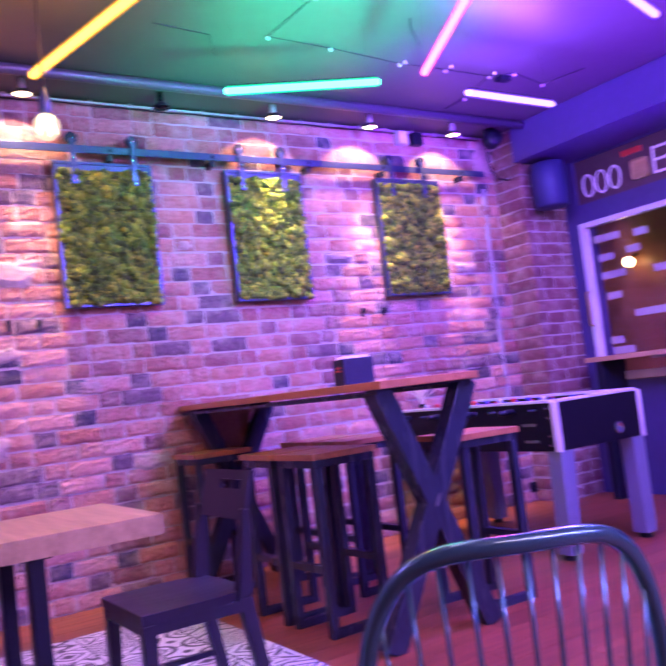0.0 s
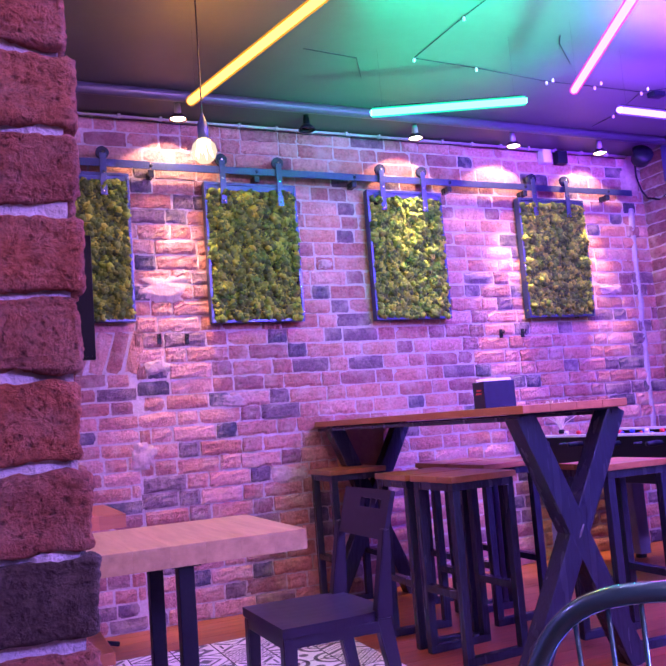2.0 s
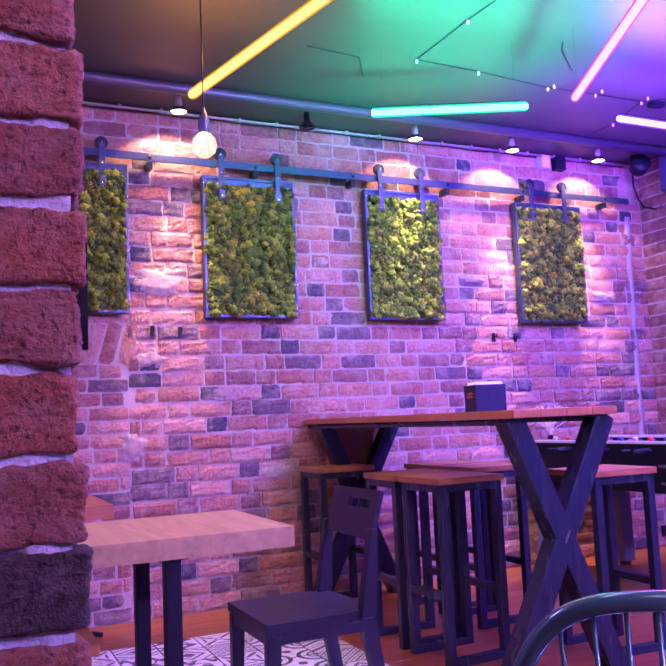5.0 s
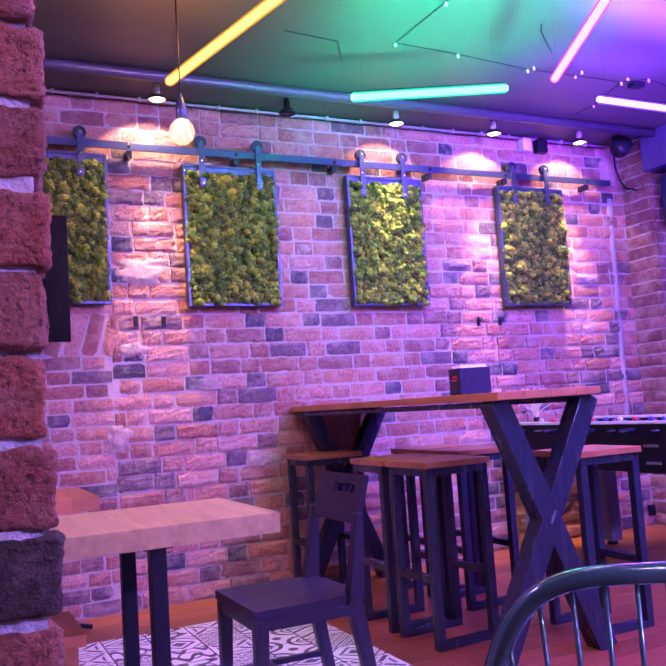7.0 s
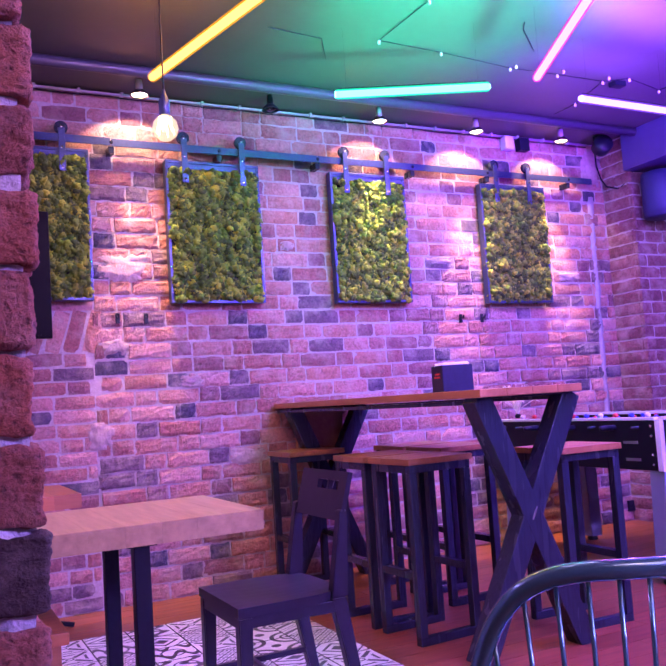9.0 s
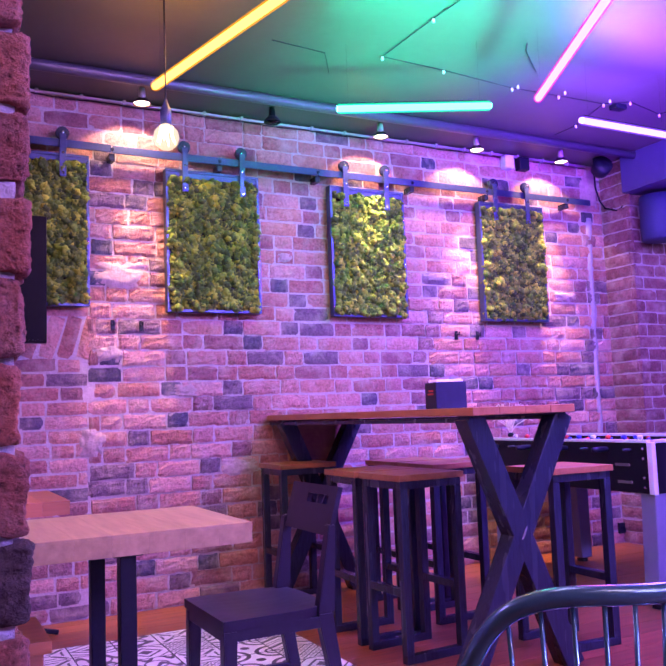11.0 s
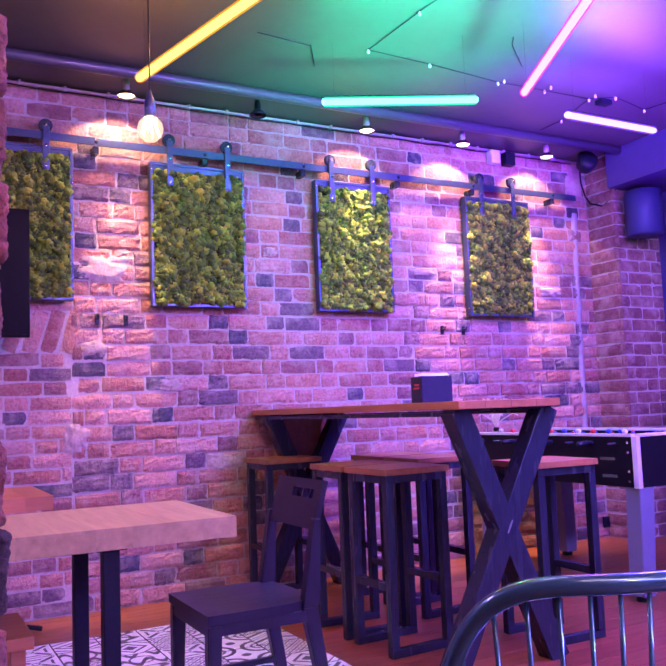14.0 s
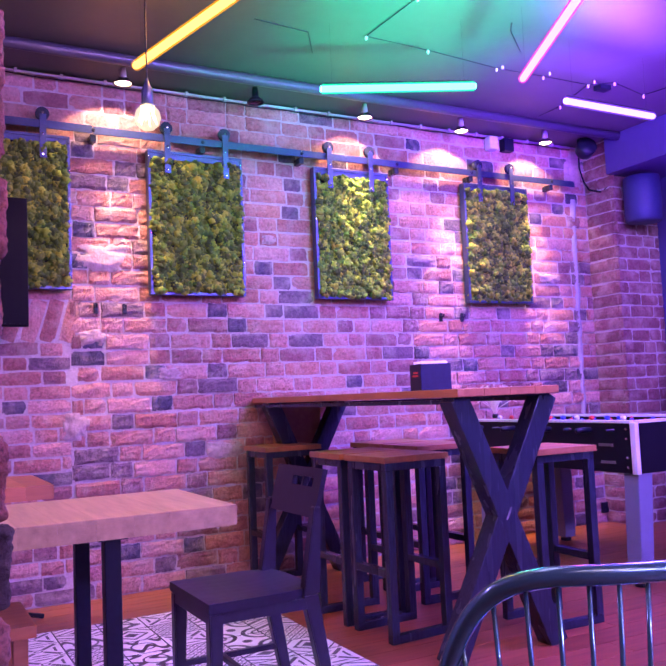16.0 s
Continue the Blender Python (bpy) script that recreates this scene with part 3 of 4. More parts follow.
def moss_panel(x0, x1, z0, z1, straps, seed):
    e = thing("moss_panel", label="framed green moss panel hanging from the wall rail", category="wall panel", group="moss panels on the rail")
    y0, y1, w = 4.545, 4.60, 0.016
    for lo, hi in (((x0, y0, z0), (x1, y1, z0 + w)), ((x0, y0, z1 - w), (x1, y1, z1)), ((x0, y0, z0 + w), (x0 + w, y1, z1 - w)), ((x1 - w, y0, z0 + w), (x1, y1, z1 - w))):
        part("frame_bar", box(lo, hi, 0.002), M_FRAME, e, "dark steel frame bar")
    part("backing", box((x0 + w, 4.572, z0 + w), (x1 - w, 4.59, z1 - w)), M_BLACK, e)
    moss("moss", x0 + w + 0.004, x1 - w - 0.004, z0 + w, z1 - w - 0.035, 4.572, seed, e)
    part("head_plate", box((x0 + w, y0 + 0.006, z1 - w - 0.03), (x1 - w, y0 + 0.012, z1 - w), 0.001), M_FRAME, e)
    for n in range(6):
        for side in (x0 + 0.008, x1 - 0.008):
            part("rivet", lathe([(0, 0.004), (0.004, 0.003), (0.005, 0)], 8, pose(side, y0, z0 + 0.06 + n * (z1 - z0 - 0.1) / 5, 90, 0, 0)), M_CHROME, e)
    for x in straps:
        s = part("strap", box((x - 0.018, RAIL_Y - 0.022, z1 - 0.135), (x + 0.018, RAIL_Y - 0.016, RAIL_Z + 0.055), 0.002), M_FRAME, e, "flat steel hanger strap")
        part("wheel", lathe([(0, -0.012), (0.036, -0.012), (0.036, -0.006), (0.028, 0), (0.036, 0.006), (0.036, 0.012), (0, 0.012)], 20, pose(x, RAIL_Y, RAIL_Z + 0.060, 90, 0, 0)), M_STEEL, s, "grooved steel roller")
        for z in (RAIL_Z + 0.06, RAIL_Z - 0.055, z1 - 0.115):
            part("bolt", lathe([(0, 0.006), (0.007, 0.005), (0.009, 0)], 8, pose(x, RAIL_Y - 0.022, z, 90, 0, 0)), M_CHROME, s)
    return e


moss_panel(0.285, 0.857, 1.672, 2.515, (0.42, 0.715), 1)
moss_panel(1.288, 1.865, 1.654, 2.492, (1.40, 1.755), 2)
moss_panel(2.352, 2.905, 1.650, 2.492, (2.46, 2.765), 3)
moss_panel(3.531, 4.106, 1.643, 2.490, (3.66, 3.95), 4)

rail = thing("sliding_rail", label="long flat steel rail bolted along the brick wall", category="rail")
for x0, x1, dz in ((-0.3, 0.98, 0.004), (0.985, 2.27, 0.0), (2.275, 3.60, 0.0), (3.605, 4.58, -0.002)):
    part("bar", box((x0, RAIL_Y - 0.005, RAIL_Z - 0.022 + dz), (x1, RAIL_Y + 0.004, RAIL_Z + 0.022 + dz), 0.002), M_FRAME, rail)
for x in (0.1, 0.985, 1.62, 2.272, 2.98, 3.602, 4.35):
    part("bracket", merge(box((x - 0.016, RAIL_Y + 0.004, RAIL_Z - 0.06), (x + 0.016, WALL + 0.004, RAIL_Z - 0.022), 0.002), lathe([(0, 0.008), (0.009, 0.006), (0.011, 0)], 8, pose(x, RAIL_Y - 0.005, RAIL_Z, 90, 0, 0))), M_STEEL, rail, "black wall bracket")

# ---- wall top: pipe, conduit, spot lamps ----
tagged(part("ceiling_pipe", pipe([(LEFT, 4.22, 2.858), (4.715, 4.22, 2.858)], 0.03, 16), M_PIPE, None, "", True), "dark painted pipe along the ceiling edge", "pipe")
conduit = thing("cable_conduit", label="thin dark cable conduit clipped along the wall top", category="conduit")
part("tube", pipe([(LEFT, WALL - 0.02, 2.872), (4.62, WALL - 0.02, 2.872)], 0.008, 10), M_CONDUIT, conduit, "", True)
for n in range(19):
    part("clip", box((0.1 + n * 0.24, WALL - 0.036, 2.859), (0.118 + n * 0.24, WALL - 0.004, 2.885), 0.002), M_CONDUIT, conduit)


def spot_lamp(x, lit):
    e = thing("spot_lamp", pose(x, 4.40, 2.80), label="small metal reflector spot lamp under the ceiling" + ("" if lit else ", switched off"), category="spot lamp", group="wall spots")
    part("stem", pipe([(0, 0, 0.06), (0, 0, CEIL - 2.80)], 0.007, 8), M_STEEL, e)
    # Unlit lamps get black metal: their lack of light is put into the colour.
    part("socket", lathe([(0, 0.09), (0.016, 0.088), (0.02, 0.06), (0.02, 0.03), (0.026, 0.02)], 14), M_CONDUIT if lit else M_BLACK, e, "metal lamp socket", True)
    part("shade", lathe([(0.022, 0.032), (0.034, 0.022), (0.048, 0.006), (0.052, -0.004), (0.049, -0.004), (0.032, 0.018), (0.02, 0.028)], 22), M_CHROME if lit else M_BLACK, e, "flared reflector", True)
    part("bulb", lathe([(0, -0.006), (0.03, -0.003), (0.044, 0.004), (0.03, 0.017)], 18), glow("warm_bulb", (1.0, 0.72, 0.42), 14.0) if lit else M_GLASS, e, "", True)


SPOTS = [(1.121, True), (1.907, False), (2.661, True), (3.423, True), (4.178, True)]
for x, lit in SPOTS:
    spot_lamp(x, lit)
    if lit:
        lamp("spot_core", "SPOT", 380, (1.0, 0.56, 0.34), look((x, 4.40, 2.785), (x + 0.03, 4.62, 1.40)), spot=36, blend=0.9, radius=0.02)
        lamp("spot_beam", "SPOT", 34, (1.0, 0.60, 0.40), look((x, 4.40, 2.785), (x - 0.02, 4.62, 2.36)), spot=106, blend=0.18, radius=0.02)

tagged(part("presence_sensor", merge(box((3.80, WALL - 0.07, 2.765), (3.88, WALL - 0.002, 2.865), 0.012), lathe([(0, -0.04), (0.025, -0.03), (0.03, 0)], 14, pose(3.84, WALL - 0.06, 2.80, 90, 0, 0))), M_WHITE), "small white presence sensor on the wall", "sensor")
tagged(part("junction_box", box((3.94, WALL - 0.06, 2.77), (4.03, WALL - 0.002, 2.865), 0.006), M_BLACK), "black cable box beside the sensor", "cable box")
dome = thing("security_camera", label="round black camera dome in the wall corner", category="camera")
part("body", lathe([(0, -0.05), (0.045, -0.045), (0.065, -0.02), (0.07, 0.03), (0.07, 0.07), (0, 0.07)], 22, pose(4.58, 4.42, 2.79, 70, 0, -20)), M_BLACK, dome, "", True)
part("lens", lathe([(0, -0.058), (0.02, -0.055), (0.026, -0.046)], 16, pose(4.58, 4.42, 2.79, 70, 0, -20)), M_CHROME, dome, "", True)
part("arm", beam((4.58, 4.45, 2.80), (4.58, 4.45, CEIL), 0.04, 0.04), M_BLACK, dome)
tagged(part("black_cable", pipe([(4.60, 4.5, 2.78), (4.66, 4.56, 2.70), (4.72, 4.58, 2.60), (4.75, 4.56, 2.54), (4.78, 4.46, 2.50), (4.785, 4.37, 2.55), (4.80, 4.34, 2.62)], 0.007, 8), M_BLACK, None, "", True), "loose black cable in the brick corner", "cable")


def plaster_strip():
    """An uneven run of pale plaster up the wall, thick in the middle and ragged at both edges."""
    bm = bmesh.new()
    rows = []
    for n in range(121):
        z = 2.47 * n / 120
        x = 4.598 + 0.038 * z / 2.47
        wl = 0.024 + 0.012 * noise.noise(Vector((z * 7, 0, 0))) + 0.007 * noise.noise(Vector((z * 31, 0, 0)))
        wr = 0.020 + 0.012 * noise.noise(Vector((z * 6, 9, 0))) + 0.007 * noise.noise(Vector((z * 29, 9, 0)))
        lump = 0.004 * noise.noise(Vector((z * 23, 4, 0)))
        rows.append([bm.verts.new((x + dx, WALL + dy, z)) for dx, dy in ((-wl - 0.004, 0.006), (-wl, -0.004), (0, -0.009 - lump), (wr, -0.004), (wr + 0.004, 0.006))])
    for a, b in zip(rows, rows[1:]):
        for q in range(4):
            bm.faces.new((a[q], a[q + 1], b[q + 1], b[q]))
    bmesh.ops.recalc_face_normals(bm, faces=bm.faces)
    return bm


part("plaster_strip", plaster_strip(), M_OLDPIPE, wall_north, "pale ragged plaster strip", True)
tagged(part("power_socket", merge(box((4.715, WALL - 0.022, 0.07), (4.785, WALL - 0.004, 0.15), 0.004), lathe([(0.012, 0.004), (0.018, 0.004), (0.018, 0), (0.012, 0)], 14, pose(4.75, WALL - 0.022, 0.11, 90, 0, 0))), M_BLACK), "small black power socket low on the brick wall", "socket")
for x, z in ((0.994, 1.58), (1.154, 1.576), (3.33, 1.546), (3.51, 1.546)):
    tagged(part("wall_hook", merge(box((x - 0.012, WALL - 0.012, z - 0.03), (x + 0.012, WALL - 0.002, z + 0.03), 0.002), pipe([(x, WALL - 0.008, z + 0.01), (x, WALL - 0.04, z), (x, WALL - 0.045, z + 0.022)], 0.005, 8)), M_BLACK), "small black metal wall hook", "hook", "wall hooks")

# ---- pendant bulb ----
bulb = thing("pendant_bulb", pose(0.834, 2.92, 2.09), label="clear glass globe bulb hanging on a thin cord", category="pendant lamp")
# The globe's emission imitates the bloom of the filament inside it.
part("globe", lathe([(0, -0.049), (0.022, -0.044), (0.041, -0.027), (0.0488, 0), (0.043, 0.024), (0.029, 0.041), (0.017, 0.050), (0.016, 0.056), (0.0148, 0.056), (0.0158, 0.049), (0.0278, 0.0405), (0.0418, 0.0238), (0.0476, 0), (0.0399, -0.0265), (0.0214, -0.0429), (0, -0.0478)], 32), sleeve("lit_globe", (1.0, 0.72, 0.52), 0.33), bulb, "clear glass globe with the warm bloom put in as glow", True).visible_shadow = False
part("filament", merge(*[pipe([(0.010 * math.cos(q), 0.010 * math.sin(q), 0.046), (0.034 * math.cos(q), 0.034 * math.sin(q), -0.02), (0.024 * math.cos(q + 0.4), 0.024 * math.sin(q + 0.4), 0.040)], 0.0024, 6) for q in (0, 1.05, 2.1, 3.15, 4.2, 5.25)]), glow("filament_glow", (1.0, 0.66, 0.34), 30.0), bulb)
part("socket", lathe([(0.017, 0.049), (0.021, 0.053), (0.021, 0.105), (0.012, 0.125), (0.005, 0.148)], 16), M_FRAME, bulb, "metal lamp socket", True)
part("cord", pipe([(0, 0, 0.145), (0, 0, CEIL - 2.09)], 0.003, 6), M_BLACK, bulb)
lamp("bulb_light", "POINT", 4, (1.0, 0.66, 0.36), pose(0.834, 2.92, 2.09), radius=0.03)

# ---- bar table and stools ----
bar = thing("bar_table", label="tall bar table with stained wooden top on crossed steel legs", category="bar table")
for n in range(4):
    w = (2.42 - 1.905) / 4
    part("plank", box((1.905 + n * w + 0.0003, 2.56, 1.013), (1.905 + (n + 1) * w - 0.0003, 4.612, 1.045), 0.003), M_BAR, bar)
for y in (2.645, 4.44):
    part("leg", beam((1.945, y, 1.012), (2.385, y, 0.0), 0.088, 0.085, 0.005), M_STEEL, bar, "dark square steel leg")
    part("leg", beam((2.405, y - 0.001, 1.012), (1.868, y - 0.001, 0.0), 0.088, 0.081, 0.005), M_STEEL, bar, "dark square steel leg")
    part("top_plate", box((1.92, y - 0.04, 1.004), (2.41, y + 0.04, 1.0128), 0.001), M_STEEL, bar)
    part("weld", lathe([(0, -0.03), (0.004, -0.026), (0.006, 0), (0.004, 0.026), (0, 0.03)], 8, pose(2.158, y - 0.041, 0.545, 0, 28, 0)), M_STEEL_EDGE, bar)
for x in (1.915, 2.37):
    part("side_rail", box((x, 2.60, 0.986), (x + 0.04, 4.60, 1.0035), 0.002), M_STEEL, bar, "dark steel rail under the top")
part("wall_gusset", box((1.99, 4.49, 0.70), (2.30, 4.52, 1.004), 0.003), M_BAR, bar, "brown wooden brace panel")

stool = thing("bar_stool", label="square bar stool with wooden seat on dark steel frame", category="bar stool", group="stools at the bar table")
SW, SD, SH = 0.345, 0.325, 0.772     # along x, along y, height
for n in range(3):
    part("plank", box((0.002, 0.001 + n * SD / 3, SH - 0.026), (SW - 0.002, (n + 1) * SD / 3 - 0.001, SH), 0.002), M_BAR, stool)
t_ = 0.037
for y in (0.012, SD - 0.012 - t_):
    for x in (0.012, SW - 0.012 - t_):
        part("leg", box((x, y, 0.034), (x + t_, y + t_, SH - 0.06), 0.003), M_STEEL, stool)
    part("floor_bar", box((0.012, y, 0.0), (SW - 0.012, y + t_, 0.034), 0.003), M_STEEL, stool)
    part("top_bar", box((0.012, y, SH - 0.06), (SW - 0.012, y + t_, SH - 0.0265), 0.003), M_STEEL, stool)
for x in (0.012, SW - 0.012 - t_):
    part("side_bar", box((x, 0.012 + t_, SH - 0.06), (x + t_, SD - 0.012 - t_, SH - 0.0265), 0.002), M_STEEL, stool)
    part("foot_rest", box((x, 0.012 + t_, 0.268), (x + t_, SD - 0.012 - t_, 0.300), 0.003), M_STEEL, stool)
stool.matrix_world = pose(1.812, 2.968, 0, 0, 0, 3)
for x, y, a in ((1.79, 3.325, -1.5), (1.785, 4.16, -0.6), (2.28, 3.42, 0.8), (2.28, 3.78, -0.5), (2.418, 2.72, -2.0)):
    copy_thing(stool, pose(x, y, 0, 0, 0, a))

# ---- napkin box ----
nb = thing("napkin_box", pose(2.09, 3.0, 1.045, 0, 0, -14), label="dark cube napkin holder with red print and white napkins", category="napkin holder")
part("body", merge(box((-0.07, -0.07, 0), (0.07, -0.064, 0.115), 0.002), box((-0.07, 0.064, 0), (0.07, 0.07, 0.115), 0.002), box((-0.07, -0.064, 0), (-0.064, 0.064, 0.115), 0.002), box((0.064, -0.064, 0), (0.07, 0.064, 0.115), 0.002), box((-0.064, -0.064, 0), (0.064, 0.064, 0.006))), M_NAPBOX, nb)
for n in range(2):
    part("print_bar", box((-0.072, -0.038, 0.060 + 0.014 * n), (-0.0695, 0.030 - 0.012 * n, 0.068 + 0.014 * n)), M_RED, nb, "red unreadable print")
for n in range(9):
    part("napkin", box((-0.06, -0.06 + n * 0.0135, 0.007), (0.06, -0.05 + n * 0.0135, 0.122 + 0.006 * math.sin(n * 2.1)), 0.001), M_PAPER, nb, "folded white napkin")

# ---- dining table, chair, second table, bench ----


def dining_table(x0, x1, y0, y1, top, thick, legs, label, material):
    e = thing("dining_table", label=label, category="table", group="dining tables")
    n = 14
    w = (x1 - x0) / n
    for k in range(n):
        part("plank", box((x0 + k * w, y0, top - thick), (x0 + (k + 1) * w - 0.0001, y1, top), 0.0004), material, e)
    for x in legs:
        for y in (y0 + 0.03, y1 - 0.13):
            part("leg", box((x - 0.0225, y, 0.006), (x + 0.0225, y + 0.045, top - thick - 0.006), 0.003), M_BLACK, e, "black square steel leg")
        part("mount_plate", box((x - 0.04, y0 + 0.02, top - thick - 0.006), (x + 0.04, y1 - 0.06, top - thick - 0.0005)), M_BLACK, e)
        part("foot_bar", box((x - 0.03, y0 + 0.01, 0.0), (x + 0.03, y1 - 0.06, 0.006), 0.001), M_BLACK, e)
    return e


dining_table(-0.52, 0.888, 2.287, 2.866, 0.735, 0.058, (-0.2, 0.535), "thick pale oak dining table on black steel legs", M_TABLE)
dining_table(-0.9, 0.566, 3.45, 4.05, 0.735, 0.055, (-0.6, 0.2), "warm brown wooden table against the brick wall", M_BENCH)

chair = thing("side_chair", label="dark lacquered chair with low back panel and hand slots", category="chair")
X0, X1, Y0, Y1, SZ = 0.797, 1.145, 2.297, 2.675, 0.46


def chair_seat():
    bm = bmesh.new()
    lo, hi, n = SZ - 0.028, SZ, 8
    top = []
    for j in range(n + 1):
        row = []
        for i in range(n + 1):
            u, v = i / n, j / n
            x = X0 + (X1 - X0) * u
            bow = 0.012 * math.sin(math.pi * v) * u
            z = hi - 0.010 * math.sin(math.pi * u) * math.sin(math.pi * v)
            tight = 1 - 0.22 * max(0.0, (u - 0.6) / 0.4) ** 2.5
            row.append(bm.verts.new((x + bow, (Y0 + Y1) / 2 + (Y1 - Y0) * (v - 0.5) * tight, z)))
        top.append(row)
    for j in range(n):
        for i in range(n):
            bm.faces.new((top[j][i], top[j][i + 1], top[j + 1][i + 1], top[j + 1][i]))
    r = bmesh.ops.extrude_face_region(bm, geom=bm.faces[:])
    for v in [g for g in r["geom"] if isinstance(g, bmesh.types.BMVert)]:
        v.co.z = lo
    bmesh.ops.recalc_face_normals(bm, faces=bm.faces)
    return bm


part("seat", chair_seat(), M_CHAIR, chair, "dished dark seat")
part("apron", box((X0 + 0.012, Y0 + 0.006, SZ - 0.062), (X1 - 0.012, Y0 + 0.022, SZ - 0.0285), 0.002), M_CHAIR, chair)
part("apron", box((X0 + 0.012, Y1 - 0.022, SZ - 0.062), (X1 - 0.012, Y1 - 0.006, SZ - 0.0285), 0.002), M_CHAIR, chair)
part("apron", box((X0 + 0.004, Y0 + 0.01, SZ - 0.062), (X0 + 0.012, Y1 - 0.01, SZ - 0.0285), 0.002), M_CHAIR, chair)


def taper(a, b, wa, wb, depth):
    """A leg from a (top) to b (bottom), wider at the top."""
    bm = bmesh.new()
    rings = []
    for p, w in ((a, wa), (b, wb)):
        rings.append([bm.verts.new((p[0] + sx * w / 2, p[1] + sy * depth / 2, p[2])) for sx, sy in ((-1, -1), (1, -1), (1, 1), (-1, 1))])
    for k in range(4):
        bm.faces.new((rings[0][k], rings[0][(k + 1) % 4], rings[1][(k + 1) % 4], rings[1][k]))
    bm.faces.new(rings[0])
    bm.faces.new(rings[1][::-1])
    bmesh.ops.recalc_face_normals(bm, faces=bm.faces)
    bmesh.ops.bevel(bm, geom=bm.edges[:], offset=0.003, segments=2, affect="EDGES")
    return bm


for y in (Y0 + 0.022, Y1 - 0.022):
    part("front_leg", taper((X0 + 0.024, y, SZ - 0.03), (X0 + 0.012, y, 0), 0.044, 0.026, 0.036), M_CHAIR, chair)
    part("back_leg", taper((X1 - 0.02, y, SZ - 0.02), (X1 + 0.06, y, 0), 0.05, 0.03, 0.034), M_CHAIR, chair)
    part("back_post", taper((X1 + 0.014, y, 0.70), (X1 - 0.016, y, SZ - 0.02), 0.024, 0.056, 0.034), M_CHAIR, chair)
    part("stretcher", beam((X0 + 0.03, y, 0.20), (X1 + 0.01, y, 0.20), 0.018, 0.022, 0.003), M_CHAIR, chair)
part("stretcher", beam((0.96, Y0 + 0.022, 0.2), (0.96, Y1 - 0.022, 0.2), 0.018, 0.018, 0.003, (1, 0, 0)), M_CHAIR, chair)


def back_panel():
    m = pose(X1 + 0.030, (Y0 + Y1) / 2 - 0.011, 0.742, 0, 16, 0)
    ya, yb, za, zb = -0.168, 0.168, -0.082, 0.072
    bits = [((ya, za), (yb, 0.012)), ((ya, 0.042), (yb, zb)), ((ya, 0.012), (-0.115, 0.042)), ((-0.045, 0.012), (-0.035, 0.042)), ((0.035, 0.012), (yb, 0.042))]
    return merge(*[box((-0.008, a[0], a[1]), (0.008, b[0], b[1]), 0.0, m) for a, b in bits])


part("backrest", back_panel(), M_CHAIR, chair, "back panel with two hand slots")

bench = thing("wooden_stool", label="low brown wooden stool tucked under the table", category="stool")
part("seat", box((-0.02, 2.43, 0.415), (0.35, 2.76, 0.45), 0.004), M_BENCH, bench)
for x in (0.0, 0.29):
    for y in (2.445, 2.705):
        part("leg", box((x, y, 0), (x + 0.04, y + 0.04, 0.415), 0.003), M_BENCH, bench)
part("apron", box((0.04, 2.455, 0.34), (0.29, 2.475, 0.415), 0.002), M_BENCH, bench)
part("apron", box((0.305, 2.485, 0.34), (0.325, 2.705, 0.415), 0.002), M_BENCH, bench)

# ---- television on its floor stand ----
tv = thing("television", label="black flat television on a floor stand, switched off", category="television")
part("screen_body", box((-0.55, 4.36, 1.452), (0.607, 4.40, 2.11), 0.006), M_TV, tv)
part("screen", box((-0.535, 4.357, 1.467), (0.592, 4.361, 2.095)), M_TV, tv, "glossy dark screen")
part("post", beam((0.03, 4.43, 0.1), (0.03, 4.43, 1.8), 0.05, 0.04), M_BLACK, tv)
part("stand_leg", beam((0.03, 4.43, 0.16), (0.66, 4.38, 0.012), 0.022, 0.022), M_BLACK, tv)
part("stand_leg", beam((0.03, 4.43, 0.16), (-0.5, 4.38, 0.012), 0.022, 0.022), M_BLACK, tv)
part("stand_leg", beam((0.03, 4.43, 0.16), (0.1, 4.15, 0.012), 0.022, 0.022, 0.003, (1, 0, 0)), M_BLACK, tv)

# ---- table football ----
fx0, fx1, fy0, fy1, fz0, fz1 = 3.34, 4.045, 3.01, 4.36, 0.575, 0.832
foos = thing("football_table", label="black table football cabinet with white corners and legs", category="table football")
part("side_panel", box((fx0, fy0 + 0.03, fz0), (fx0 + 0.025, fy1, fz1), 0.002), M_FOOS, foos)
part("side_panel", box((fx1 - 0.025, fy0 + 0.03, fz0), (fx1, fy1, fz1), 0.002), M_FOOS, foos)
part("end_panel", box((fx0 + 0.03, fy0, fz0), (fx1 - 0.03, fy0 + 0.025, fz1), 0.002), M_FOOS, foos)
part("end_panel", box((fx0 + 0.026, fy1 - 0.025, fz0), (fx1 - 0.026, fy1, fz1), 0.002), M_FOOS, foos)
part("field", box((fx0 + 0.026, fy0 + 0.026, fz1 - 0.11), (fx1 - 0.026, fy1 - 0.026, fz1 - 0.10)), plain("green_field", (0.05, 0.25, 0.08), 0.5), foos, "green playing field")
part("bottom", box((fx0 + 0.026, fy0 + 0.026, fz0), (fx1 - 0.026, fy1 - 0.026, fz0 + 0.012)), M_FOOS, foos)
for x in (fx0 - 0.004, fx1 - 0.026):
    part("corner_strip", box((x, fy0 - 0.004, fz0 - 0.004), (x + 0.03, fy0 + 0.03, fz1 + 0.004), 0.004), M_WHITE, foos, "white corner profile")
